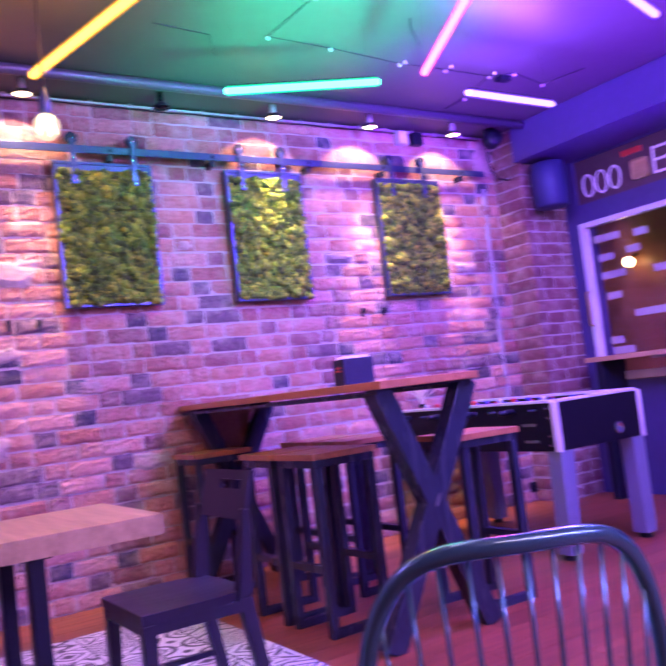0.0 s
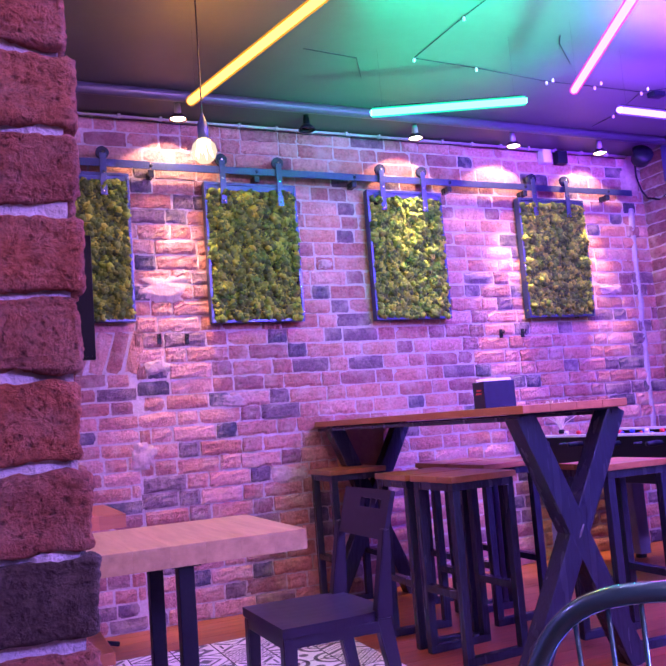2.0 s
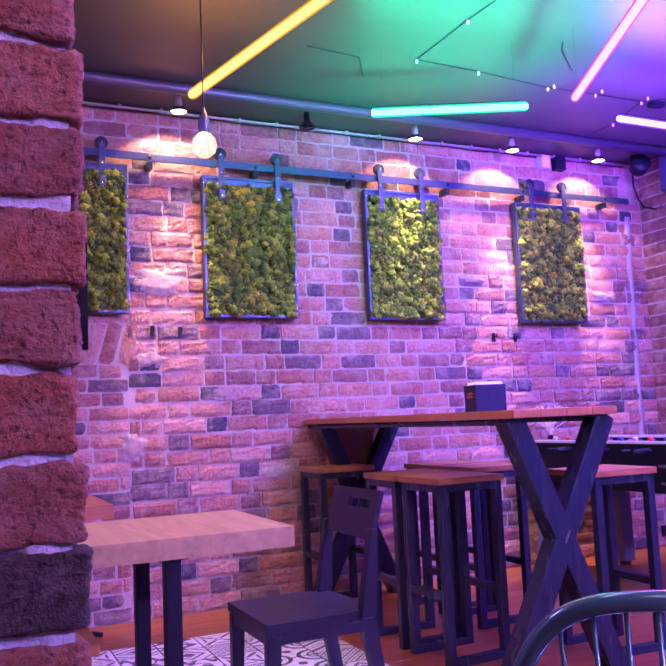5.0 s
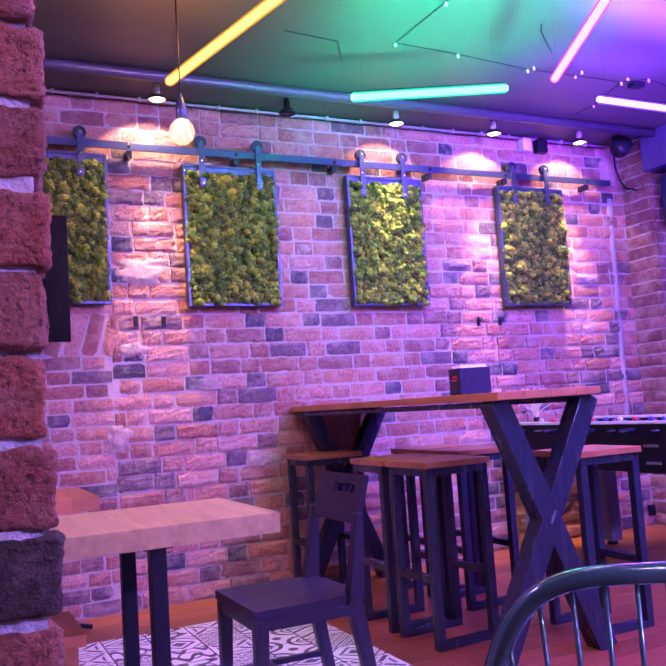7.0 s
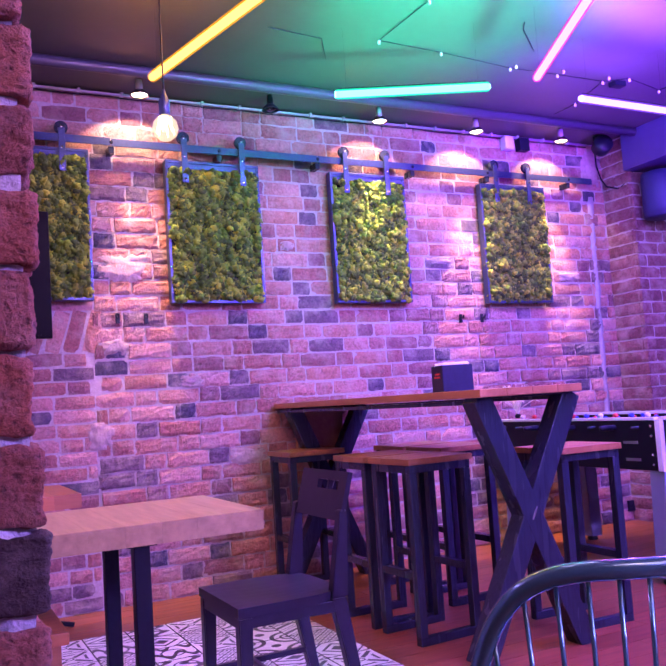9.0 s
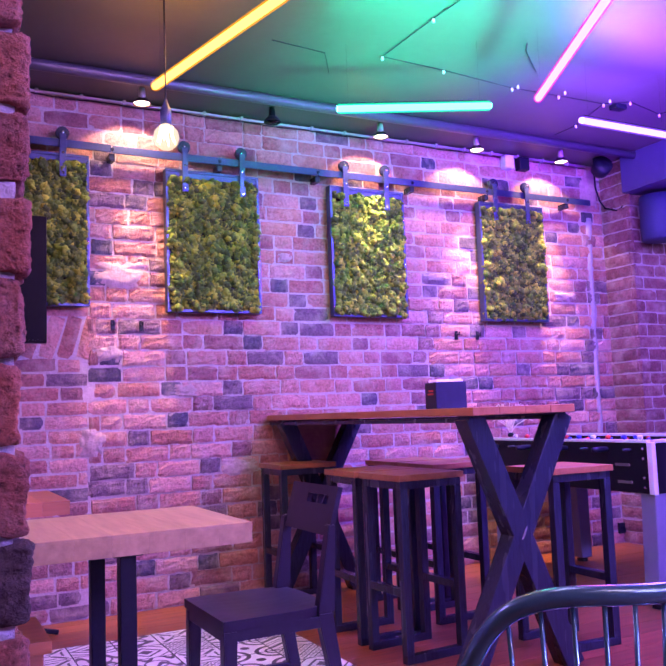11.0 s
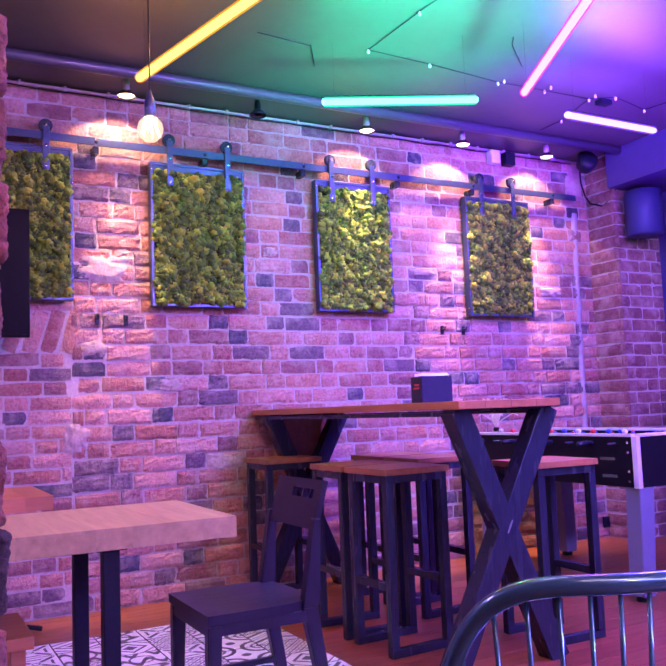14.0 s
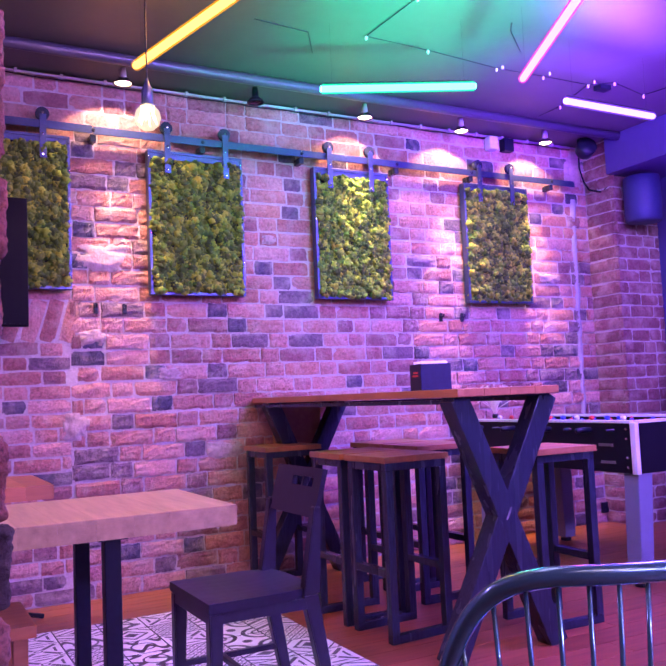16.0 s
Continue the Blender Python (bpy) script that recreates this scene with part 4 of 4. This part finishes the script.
part("top_rim", merge(box((fx0 - 0.003, fy0 + 0.03, fz1 + 0.0005), (fx0 + 0.03, fy1, fz1 + 0.016), 0.003), box((fx1 - 0.03, fy0 + 0.03, fz1 + 0.0005), (fx1 + 0.003, fy1, fz1 + 0.016), 0.003), box((fx0 + 0.03, fy0 - 0.003, fz1 + 0.0005), (fx1 - 0.03, fy0 + 0.03, fz1 + 0.016), 0.003)), M_WHITE, foos, "white top rim")
for k in range(8):
    y = fy0 + 0.14 + k * 0.155
    rod = part("rod", pipe([(fx0 - 0.05, y, fz1 - 0.035), (fx1 + 0.1, y, fz1 - 0.035)], 0.007, 10), M_STEEL, foos, "dark steel player rod", True)
    part("handle", lathe([(0, -0.055), (0.014, -0.05), (0.016, 0), (0.014, 0.05), (0, 0.055)], 12, pose(fx0 - 0.06 if k % 2 else fx1 + 0.07, y, fz1 - 0.035, 0, 90, 0)), M_BLACK, rod, "", True)
    for q in range(3 if k % 3 else 5):
        x = fx0 + 0.14 + q * (0.17 if k % 3 else 0.1)
        part("player_figure", merge(box((x - 0.014, y - 0.012, fz1 - 0.085), (x + 0.014, y + 0.012, fz1 - 0.01), 0.004), lathe([(0, -0.012), (0.011, -0.006), (0.011, 0.006), (0, 0.012)], 10, pose(x, y, fz1 + 0.002))), M_BLUE if k % 2 else M_RED, rod, "blue plastic figure" if k % 2 else "red plastic figure")
for k in range(10):
    part("score_bead", lathe([(0, -0.012), (0.011, -0.011), (0.013, 0), (0.011, 0.011), (0, 0.012)], 10, pose(fx0 + 0.012, fy0 + 0.08 + k * 0.11, fz1 + 0.028, 90, 0, 0)), (M_WHITE, M_BLUE, M_RED)[k % 3], foos, "coloured score bead", True)
for y in (fy0 + 0.05, fy1 - 0.11):
    for x, s in ((fx0 + 0.06, -1), (fx1 - 0.06, 1)):
        leg = part("leg", taper((x, y, fz0 + 0.03), (x + 0.02 * s, y + 0.01, 0.03), 0.105, 0.09, 0.095), M_LEG, foos, "pale grey square leg")
        part("foot", lathe([(0, 0), (0.035, 0.002), (0.035, 0.02), (0.012, 0.03)], 14, pose(x + 0.02 * s, y + 0.01, 0)), M_BLACK, leg)
for z in (fz0 + 0.03, fz0 + 0.08, fz1 - 0.08, fz1 - 0.03):
    part("screw", lathe([(0, 0.004), (0.006, 0.003), (0.008, 0)], 8, pose(fx0, fy0 + 0.06, z, 0, -90, 0)), M_CHROME, foos)
part("print_bar", box((fx0 - 0.0025, fy0 + 0.15, fz0 + 0.135), (fx0 + 0.001, fy0 + 0.25, fz0 + 0.15)), M_DIMWALL, foos, "pale unreadable print")
part("print_bar", box((fx0 - 0.0025, fy0 + 0.14, fz0 + 0.045), (fx0 + 0.001, fy0 + 0.24, fz0 + 0.06)), M_DIMWALL, foos, "pale unreadable print")

part("ball_cup", lathe([(0.030, 0.0), (0.034, 0.008), (0.026, 0.012), (0.022, 0.004), (0, 0.003)], 18, pose(3.825, fy0, 0.645, 90, 0, 0)), M_CHROME, foos, "round metal ball cup", True)

vase = thing("straw_vase", pose(3.47, 4.27, fz1 + 0.016), label="small vase with dry straw stalks", category="dry plant")
part("pot", lathe([(0, 0), (0.018, 0.002), (0.021, 0.014), (0.015, 0.028), (0.012, 0.028), (0.017, 0.014), (0, 0.006)], 16), M_FOOS, vase, "", True)
rs = random.Random(5)
for n in range(46):
    a, l = rs.uniform(0, 6.28), rs.uniform(0.07, 0.19)
    dx, dy = math.cos(a) * rs.uniform(0.02, 0.15), math.sin(a) * rs.uniform(0.02, 0.12)
    part("stalk", pipe([(0, 0, 0.02), (dx * 0.3, dy * 0.3, 0.02 + l * 0.6), (dx, dy, 0.03 + l), (dx * 1.3, dy * 1.3, 0.02 + l * 0.95)], 0.0026, 5), M_STRAW, vase)

# ---- metal chair close to the camera ----
wc = thing("spindle_chair", label="enamelled metal chair with bent tube back and thin spindles", category="chair")
CM, CU = Vector((0.8005, 0.8116, 0)), Vector((math.cos(-0.43), math.sin(-0.43), 0))
CN = Vector((CU.y, -CU.x, 0))      # the way the back bows
HALF, LEAN_BACK, BOW = 0.212, -0.052, 0.0855


def on_back(u, z):
    """A point of the curved back: u from -1 to 1, at height z."""
    p = CM + CU * (u * HALF) - CN * (LEAN_BACK * (z - 0.6) - BOW * (1 - u * u))
    return Vector((p.x, p.y, z))


TOP_Z, LOW_Z = 0.816, 0.44


def arch(u):
    """Height of the bent tube over u."""
    return LOW_Z + (TOP_Z - LOW_Z) * (1 - abs(u) ** 4.16) ** (1 / 2.99)


us = [math.sin(math.pi / 2 * k / 32) for k in range(-32, 33)]
us = [max(-1, min(1, u)) for u in us]
part("bent_tube", pipe([on_back(u, arch(u)) for u in us], 0.0125, 16), M_TUBECHAIR, wc, "bent enamelled tube", True)
for k in range(11):
    u = -0.84 + 1.68 * k / 10
    part("spindle", pipe([on_back(u, arch(u) - 0.005), on_back(u * 0.86, LOW_Z - 0.01)], 0.0031, 8), M_TUBECHAIR, wc, "", True)
seat_c = CM - CN * 0.12


def metal_seat():
    bm = bmesh.new()
    bmesh.ops.create_circle(bm, cap_ends=True, radius=1.0, segments=32)
    for v in bm.verts:
        a = math.atan2(v.co.y, v.co.x)
        r = 0.225 / (abs(math.cos(a)) ** 4 + abs(math.sin(a)) ** 4) ** 0.25
        q = seat_c + CU * (r * math.cos(a)) + CN * (r * math.sin(a))
        v.co = (q.x, q.y, LOW_Z)
    r = bmesh.ops.extrude_face_region(bm, geom=bm.faces[:])
    for v in [g for g in r["geom"] if isinstance(g, bmesh.types.BMVert)]:
        v.co.z = LOW_Z - 0.022
    bmesh.ops.recalc_face_normals(bm, faces=bm.faces)
    return bm


part("seat", metal_seat(), M_TUBECHAIR, wc, "flat enamelled seat")
for a in (-1, 1):
    for b in (-1, 1):
        q0 = seat_c + CU * (0.16 * a) + CN * (0.16 * b)
        q1 = seat_c + CU * (0.22 * a) + CN * (0.23 * b)
        part("leg", pipe([(q0.x, q0.y, LOW_Z - 0.02), (q1.x, q1.y, 0)], 0.012, 10), M_TUBECHAIR, wc, "", True)

# ---- loudspeaker, door, transom ----
sp = thing("loudspeaker", label="dark loudspeaker box hung on the wall under the beam", category="loudspeaker")
part("cabinet", lathe([(0, 0), (0.12, 0), (0.13, 0.01), (0.13, 0.33), (0.12, 0.34), (0, 0.34)], 28, pose(4.90, 4.19, 2.22)), M_SPEAKER, sp, "", True)
part("grille", lathe([(0.131, 0.04), (0.1335, 0.045), (0.1335, 0.30), (0.131, 0.305)], 28, pose(4.90, 4.19, 2.22)), M_SPEAKER, sp, "", True)
part("bracket", box((4.88, 4.31, 2.36), (4.92, PIER_Y - 0.006, 2.42), 0.002), M_BLACK, sp)

door = thing("door_1", label="glazed door with white frame beside the brick pier", category="door", kind="structure")
for lo, hi in (((RIGHT - 0.02, 4.20, 0.86), (RIGHT + 0.05, 4.248, 2.10)), ((RIGHT - 0.02, DOOR_Y0, 0.86), (RIGHT + 0.05, 2.95, 2.10)), ((RIGHT - 0.02, 2.95, 2.06), (RIGHT + 0.05, 4.20, 2.10)), ((RIGHT - 0.02, 2.95, 0.86), (RIGHT + 0.05, 4.20, 0.92))):
    part("frame_bar", box(lo, hi, 0.004), M_WHITE, door, "white frame bar")
part("pane", box((RIGHT + 0.012, 2.951, 0.921), (RIGHT + 0.018, 4.199, 2.059)), M_GLASS, door, "clear pane").visible_shadow = False
part("handle", pipe([(RIGHT - 0.022, 4.222, 1.30), (RIGHT - 0.06, 4.222, 1.30), (RIGHT - 0.06, 4.222, 1.56), (RIGHT - 0.022, 4.222, 1.56)], 0.009, 10), plain("brass", (0.6, 0.4, 0.15), 0.3, 1.0), door, "brass pull handle", True)
for y, z, w in ((4.02, 1.95, 0.24), (3.72, 1.93, 0.12), (4.05, 1.80, 0.14), (3.8, 1.82, 0.12), (4.0, 1.66, 0.22), (3.55, 1.64, 0.20), (4.02, 1.50, 0.14), (3.68, 1.34, 0.36), (4.05, 1.16, 0.12), (4.0, 1.08, 0.20), (3.6, 1.02, 0.36)):
    part("print_bar", box((RIGHT + 0.006, y - w / 2, z - 0.025), (RIGHT + 0.011, y + w / 2, z + 0.03), 0.002), M_PLASTER, door, "pale window lettering")
sign = thing("transom_sign", label="window sign over the door with unreadable pale letters", category="sign")
part("panel", box((RIGHT + 0.03, DOOR_Y0 + 0.002, 2.252), (RIGHT + 0.04, DOOR_Y1 - 0.002, 2.598)), plain("sign_brown", (0.08, 0.04, 0.05), 0.5), sign)
for k in range(3):
    y = 4.13 - k * 0.125
    part("letter_ring", pipe([(RIGHT + 0.022, y + 0.05 * math.cos(a), 2.385 + 0.085 * math.sin(a)) for a in [2 * math.pi * n / 20 for n in range(20)] + [0.0]], 0.0075, 6), M_PAPER, sign, "pale round letter outline", True)
part("letter_bar", box((RIGHT + 0.018, 3.58, 2.31), (RIGHT + 0.0295, 3.72, 2.46), 0.03), M_TABLE, sign, "pinkish letter block")
for z in (2.31, 2.40, 2.49):
    part("letter_bar", box((RIGHT + 0.018, 3.0, z), (RIGHT + 0.0295, 3.54, z + 0.018), 0.004), M_PAPER, sign, "pale letter stroke")
for y in (3.02, 3.19, 3.35, 3.52):
    part("letter_bar", box((RIGHT + 0.012, y, 2.31), (RIGHT + 0.0175, y + 0.018, 2.508), 0.002), M_PAPER, sign, "pale letter stroke")
part("letter_bar", box((RIGHT + 0.018, 3.62, 2.51), (RIGHT + 0.0295, 3.80, 2.55)), M_RED, sign, "red letter block")
structure("backdrop", box((RIGHT + 1.2, BACK, -0.2), (RIGHT + 1.3, 6.0, CEIL + 0.5)), wood("street_facade", (0.12, 0.05, 0.02), (0.42, 0.17, 0.06), (1, 1, 1), 1.5), "dim brown facade outside the door", "backdrop")
ledge = thing("window_ledge", label="wooden ledge shelf below the glazed door", category="shelf")
part("board", box((RIGHT - 0.30, 3.1, 1.015), (RIGHT - 0.023, 4.13, 1.05), 0.004), M_TABLE, ledge)
part("support", box((RIGHT - 0.27, 3.3, 0), (RIGHT - 0.003, 3.36, 1.0145), 0.003), M_BLACK, ledge)
part("support", box((RIGHT - 0.27, 4.0, 0), (RIGHT - 0.003, 4.06, 1.0145), 0.003), M_BLACK, ledge)

# ---- festoon cable on the ceiling ----
fest = thing("fairy_light_string", label="thin black light string with tiny bulbs along the ceiling", category="light string")
FZ = CEIL - 0.008
RUN = [(2.20, 2.75), (2.176, 3.07), (2.163, 3.525), (2.564, 3.546), (3.08, 3.60), (3.425, 3.59), (3.786, 3.588), (3.92, 3.50), (4.27, 3.587), (4.34, 3.3)]
part("cable", pipe([(x, y, FZ + 0.003) for x, y in RUN], 0.0022, 6), M_BLACK, fest)
part("cable", pipe([(3.786, 3.588, FZ + 0.003), (3.90, 3.945, FZ + 0.003), (3.90, 4.15, FZ + 0.003)], 0.002, 6), M_BLACK, fest)
for x, y in RUN[1:-1] + [(3.09, 3.558), (3.414, 3.524), (3.77, 3.52), (3.896, 3.945)]:
    part("bulb", lathe([(0, -0.02), (0.007, -0.016), (0.008, -0.004), (0.004, 0.004)], 10, pose(x, y, FZ)), M_WHITE, fest, "", True)
tagged(part("ceiling_box", box((3.85, 3.545, CEIL - 0.032), (3.94, 3.605, CEIL - 0.001), 0.004), M_BLACK), "flat black cable box on the ceiling", "cable box")
for pts in (((1.56, 3.57), (1.866, 3.60), (2.0, 3.82)), ((2.78, 3.11), (2.83, 3.18), (3.06, 3.37))):
    tagged(part("lamp_cable", pipe([(x, y, CEIL - 0.004) for x, y in pts], 0.0025, 6), M_BLACK), "thin black lamp cable along the ceiling", "cable")

# ---- floor boards and patterned tiles ----
TX0, TX1, TY0, TY1 = -0.55, 1.65, 1.11, 4.11


def pattern_tile(name, kind):
    """Black figures on a white glaze, drawn within one tile of half width 1."""
    m, t, b = nodes_of(name)
    c = t.nodes.new("ShaderNodeTexCoord")
    sep = t.nodes.new("ShaderNodeSeparateXYZ")
    t.links.new(c.outputs["Object"], sep.inputs[0])

    def calc(op, a, b2=0.0, c2=0.0):
        n = t.nodes.new("ShaderNodeMath")
        n.operation = op
        for sock, v in zip(n.inputs, (a, b2, c2)):
            if isinstance(v, (int, float)):
                sock.default_value = v
            else:
                t.links.new(v, sock)
        return n.outputs[0]

    def band(v, lo, hi):
        return calc("MULTIPLY", calc("GREATER_THAN", v, lo), calc("LESS_THAN", v, hi))

    def union(*vs):
        out = vs[0]
        for v in vs[1:]:
            out = calc("MAXIMUM", out, v)
        return out

    x, y = calc("MULTIPLY", sep.outputs[0], 10.0), calc("MULTIPLY", sep.outputs[1], 10.0)
    ax, ay = calc("ABSOLUTE", x), calc("ABSOLUTE", y)
    dia = calc("ADD", ax, ay)
    square = calc("MAXIMUM", ax, ay)
    cx, cy = calc("SUBTRACT", 1.0, ax), calc("SUBTRACT", 1.0, ay)
    corner = calc("SQRT", calc("ADD", calc("MULTIPLY", cx, cx), calc("MULTIPLY", cy, cy)))
    round_ = calc("SQRT", calc("ADD", calc("MULTIPLY", x, x), calc("MULTIPLY", y, y)))
    edge = band(square, 0.965, 2.0)
    long_ = calc("ADD", calc("MULTIPLY", ax, 0.55), ay)
    if kind == 0:      # a dark lozenge in a wide outlined one
        ink = union(band(dia, -1, 0.36), band(dia, 0.62, 0.80), band(dia, 1.30, 1.42), band(corner, 0.0, 0.16))
    elif kind == 1:    # quarter rings round the corners
        ink = union(band(corner, 0.30, 0.42), band(corner, 0.66, 0.86), band(round_, -1, 0.22), band(corner, 0.0, 0.14))
    elif kind == 2:    # curling tendrils
        w = calc("SINE", calc("ADD", calc("MULTIPLY", x, 5.0), calc("MULTIPLY", calc("SINE", calc("MULTIPLY", y, 6.0)), 1.8)))
        ink = union(band(w, 0.55, 2), band(round_, 0.46, 0.56))
    elif kind == 3:    # fine lattice
        p = calc("PINGPONG", calc("ADD", x, y), 0.25)
        q = calc("PINGPONG", calc("SUBTRACT", x, y), 0.25)
        ink = union(band(p, -1, 0.05), band(q, -1, 0.05), calc("MULTIPLY", band(p, 0.17, 1), band(q, 0.17, 1)))
    elif kind == 4:    # long hexagon with a dark heart
        ink = union(band(long_, -1, 0.26), band(long_, 0.44, 0.58), band(long_, 0.92, 1.06), band(long_, 1.3, 1.36))
    elif kind == 5:    # star of petals
        petal = calc("MULTIPLY", calc("ABSOLUTE", calc("SUBTRACT", ax, ay)), 1.0)
        ink = union(calc("MULTIPLY", band(petal, 0.0, 0.14), band(round_, 0.28, 1.15)), band(round_, 0.12, 0.2), calc("MULTIPLY", band(square, 0.62, 0.74), band(petal, 0.34, 2)))
    else:              # crossing broad stripes
        p = calc("PINGPONG", calc("ADD", x, calc("MULTIPLY", ay, 0.6)), 0.5)
        ink = union(band(p, 0.0, 0.12), band(p, 0.36, 0.42))
    ink = union(ink, edge)
    n = noise_node(t, 18, 4)
    d = ramp(t, [(0.3, (0.82, 0.81, 0.79)), (0.7, (1, 1, 1))])
    t.links.new(n.outputs[0], d.inputs[0])
    col = mixc(t, (0.82, 0.80, 0.79), (0.022, 0.022, 0.027), ink)
    t.links.new(mixc(t, col, d.outputs[0], 1.0, "MULTIPLY"), b.inputs["Base Color"])
    b.inputs["Roughness"].default_value = 0.35
    return m


TILE = 0.2
tile_meshes = []
for k in range(7):
    bm = box((-TILE / 2 + 0.001, -TILE / 2 + 0.001, -0.011), (TILE / 2 - 0.001, TILE / 2 - 0.001, 0.0), 0.001)
    me = bpy.data.meshes.new("tile")
    bm.to_mesh(me)
    bm.free()
    me.materials.append(pattern_tile("patchwork_tile_%d" % k, k))
    tile_meshes.append(me)
rt = random.Random(11)
for j in range(15):
    for i in range(11):
        ob = new("tile", rt.choice(tile_meshes))
        ob.parent = floor
        ob.matrix_world = pose(TX0 + (i + 0.5) * TILE, TY0 + (j + 0.5) * TILE, 0, 0, 0, rt.choice((0, 90, 180, 270)))

BOARD = 0.14
board_meshes = {}


def board(x0, x1, y0, y1):
    key = (round(x1 - x0, 3), round(y1 - y0, 3))
    if key not in board_meshes:
        bm = box((0, 0, -0.011), (x1 - x0 - 0.0015, y1 - y0 - 0.0015, 0), 0.001)
        me = bpy.data.meshes.new("plank")
        bm.to_mesh(me)
        bm.free()
        me.materials.append(M_FLOOR)
        board_meshes[key] = me
    ob = new("plank", board_meshes[key])
    ob.parent = floor
    ob.matrix_world = pose(x0, y0, 0)


y, k = TY0, 0
while y < WALL - 0.001:
    y1 = min(y + BOARD, WALL)
    x = TX1 if y < TY1 - 0.001 else LEFT
    if y < TY1 < y1:
        y1 = TY1
    x0 = x
    first = (0.45, 0.9, 0.7, 1.1)[k % 4]
    while x < RIGHT:
        x1 = min(x + (first if x == x0 else 1.2), RIGHT)
        board(x, x1, y, y1)
        x = x1
    y, k = y1, k + 1
structure("floor_rest", merge(box((LEFT, BACK, -0.011), (RIGHT, TY0 - 0.001, 0)), box((LEFT, TY0, -0.011), (TX0 - 0.001, TY1, 0))), M_FLOOR, "brown wooden floor behind the camera", "floor")

# ---- mortar smears and a plaster patch on the brick wall ----


def smear(x, z, w, h, seed):
    bm = bmesh.new()
    bmesh.ops.create_grid(bm, x_segments=22, y_segments=14, size=0.5)
    off = Vector((seed * 3.1, 0, 0))
    dead = []
    for v in bm.verts:
        u, q = v.co.x * 2, v.co.y * 2
        edge = 1 - math.hypot(u, q) + 0.55 * noise.noise(Vector((u * 1.7, q * 1.7, seed))) + 0.25 * noise.noise(Vector((u * 5, q * 5, seed)))
        y = WALL - 0.001 - 0.012 * min(1, max(-0.6, edge * 2.2)) - 0.004 * noise.noise(Vector((u * 6, q * 6, seed)))
        v.co = Vector((x + u * w / 2, y, z + q * h / 2))
        if edge < -0.12:
            dead.append(v)
    bmesh.ops.delete(bm, geom=dead, context="VERTS")
    bmesh.ops.recalc_face_normals(bm, faces=bm.faces)
    part("mortar_smear", bm, M_SMEAR, wall_north, "pale mortar smear", True)


SMEARS = [(4.66, 2.70, 0.2, 0.3), (1.04, 1.865, 0.34, 0.16), (0.88, 0.93, 0.14, 0.15), (1.418, 1.213, 0.16, 0.08), (0.97, 1.42, 0.16, 0.10),
          (2.06, 2.02, 0.10, 0.06), (3.2, 1.95, 0.22, 0.05), (4.35, 1.85, 0.2, 0.08), (1.72, 0.75, 0.26, 0.10)]
for k, (x, z, w, h) in enumerate(SMEARS):
    smear(x, z, w, h, k)

lamp_out = thing("outdoor_lamp", label="small glowing warm lamp outside the glazed door", category="lamp")
part("globe", lathe([(0, -0.05), (0.035, -0.035), (0.05, 0), (0.035, 0.035), (0, 0.05)], 18, pose(RIGHT + 1.08, 4.645, 1.87)), glow("lamp_glow", (1.0, 0.62, 0.35), 14.0), lamp_out, "", True)
part("wall_arm", pipe([(RIGHT + 1.1, 4.645, 1.90), (RIGHT + 1.205, 4.645, 1.94)], 0.012, 8), M_BLACK, lamp_out)

# ---- loose cable below the conduit ----
tagged(part("loose_cable", pipe([(-0.3 + n * 0.12, WALL - 0.016, 2.861 - 0.008 * abs(math.sin(n * 0.9))) for n in range(42)], 0.003, 6), M_BLACK, None, "", True), "thin black cable sagging along the wall top", "cable")
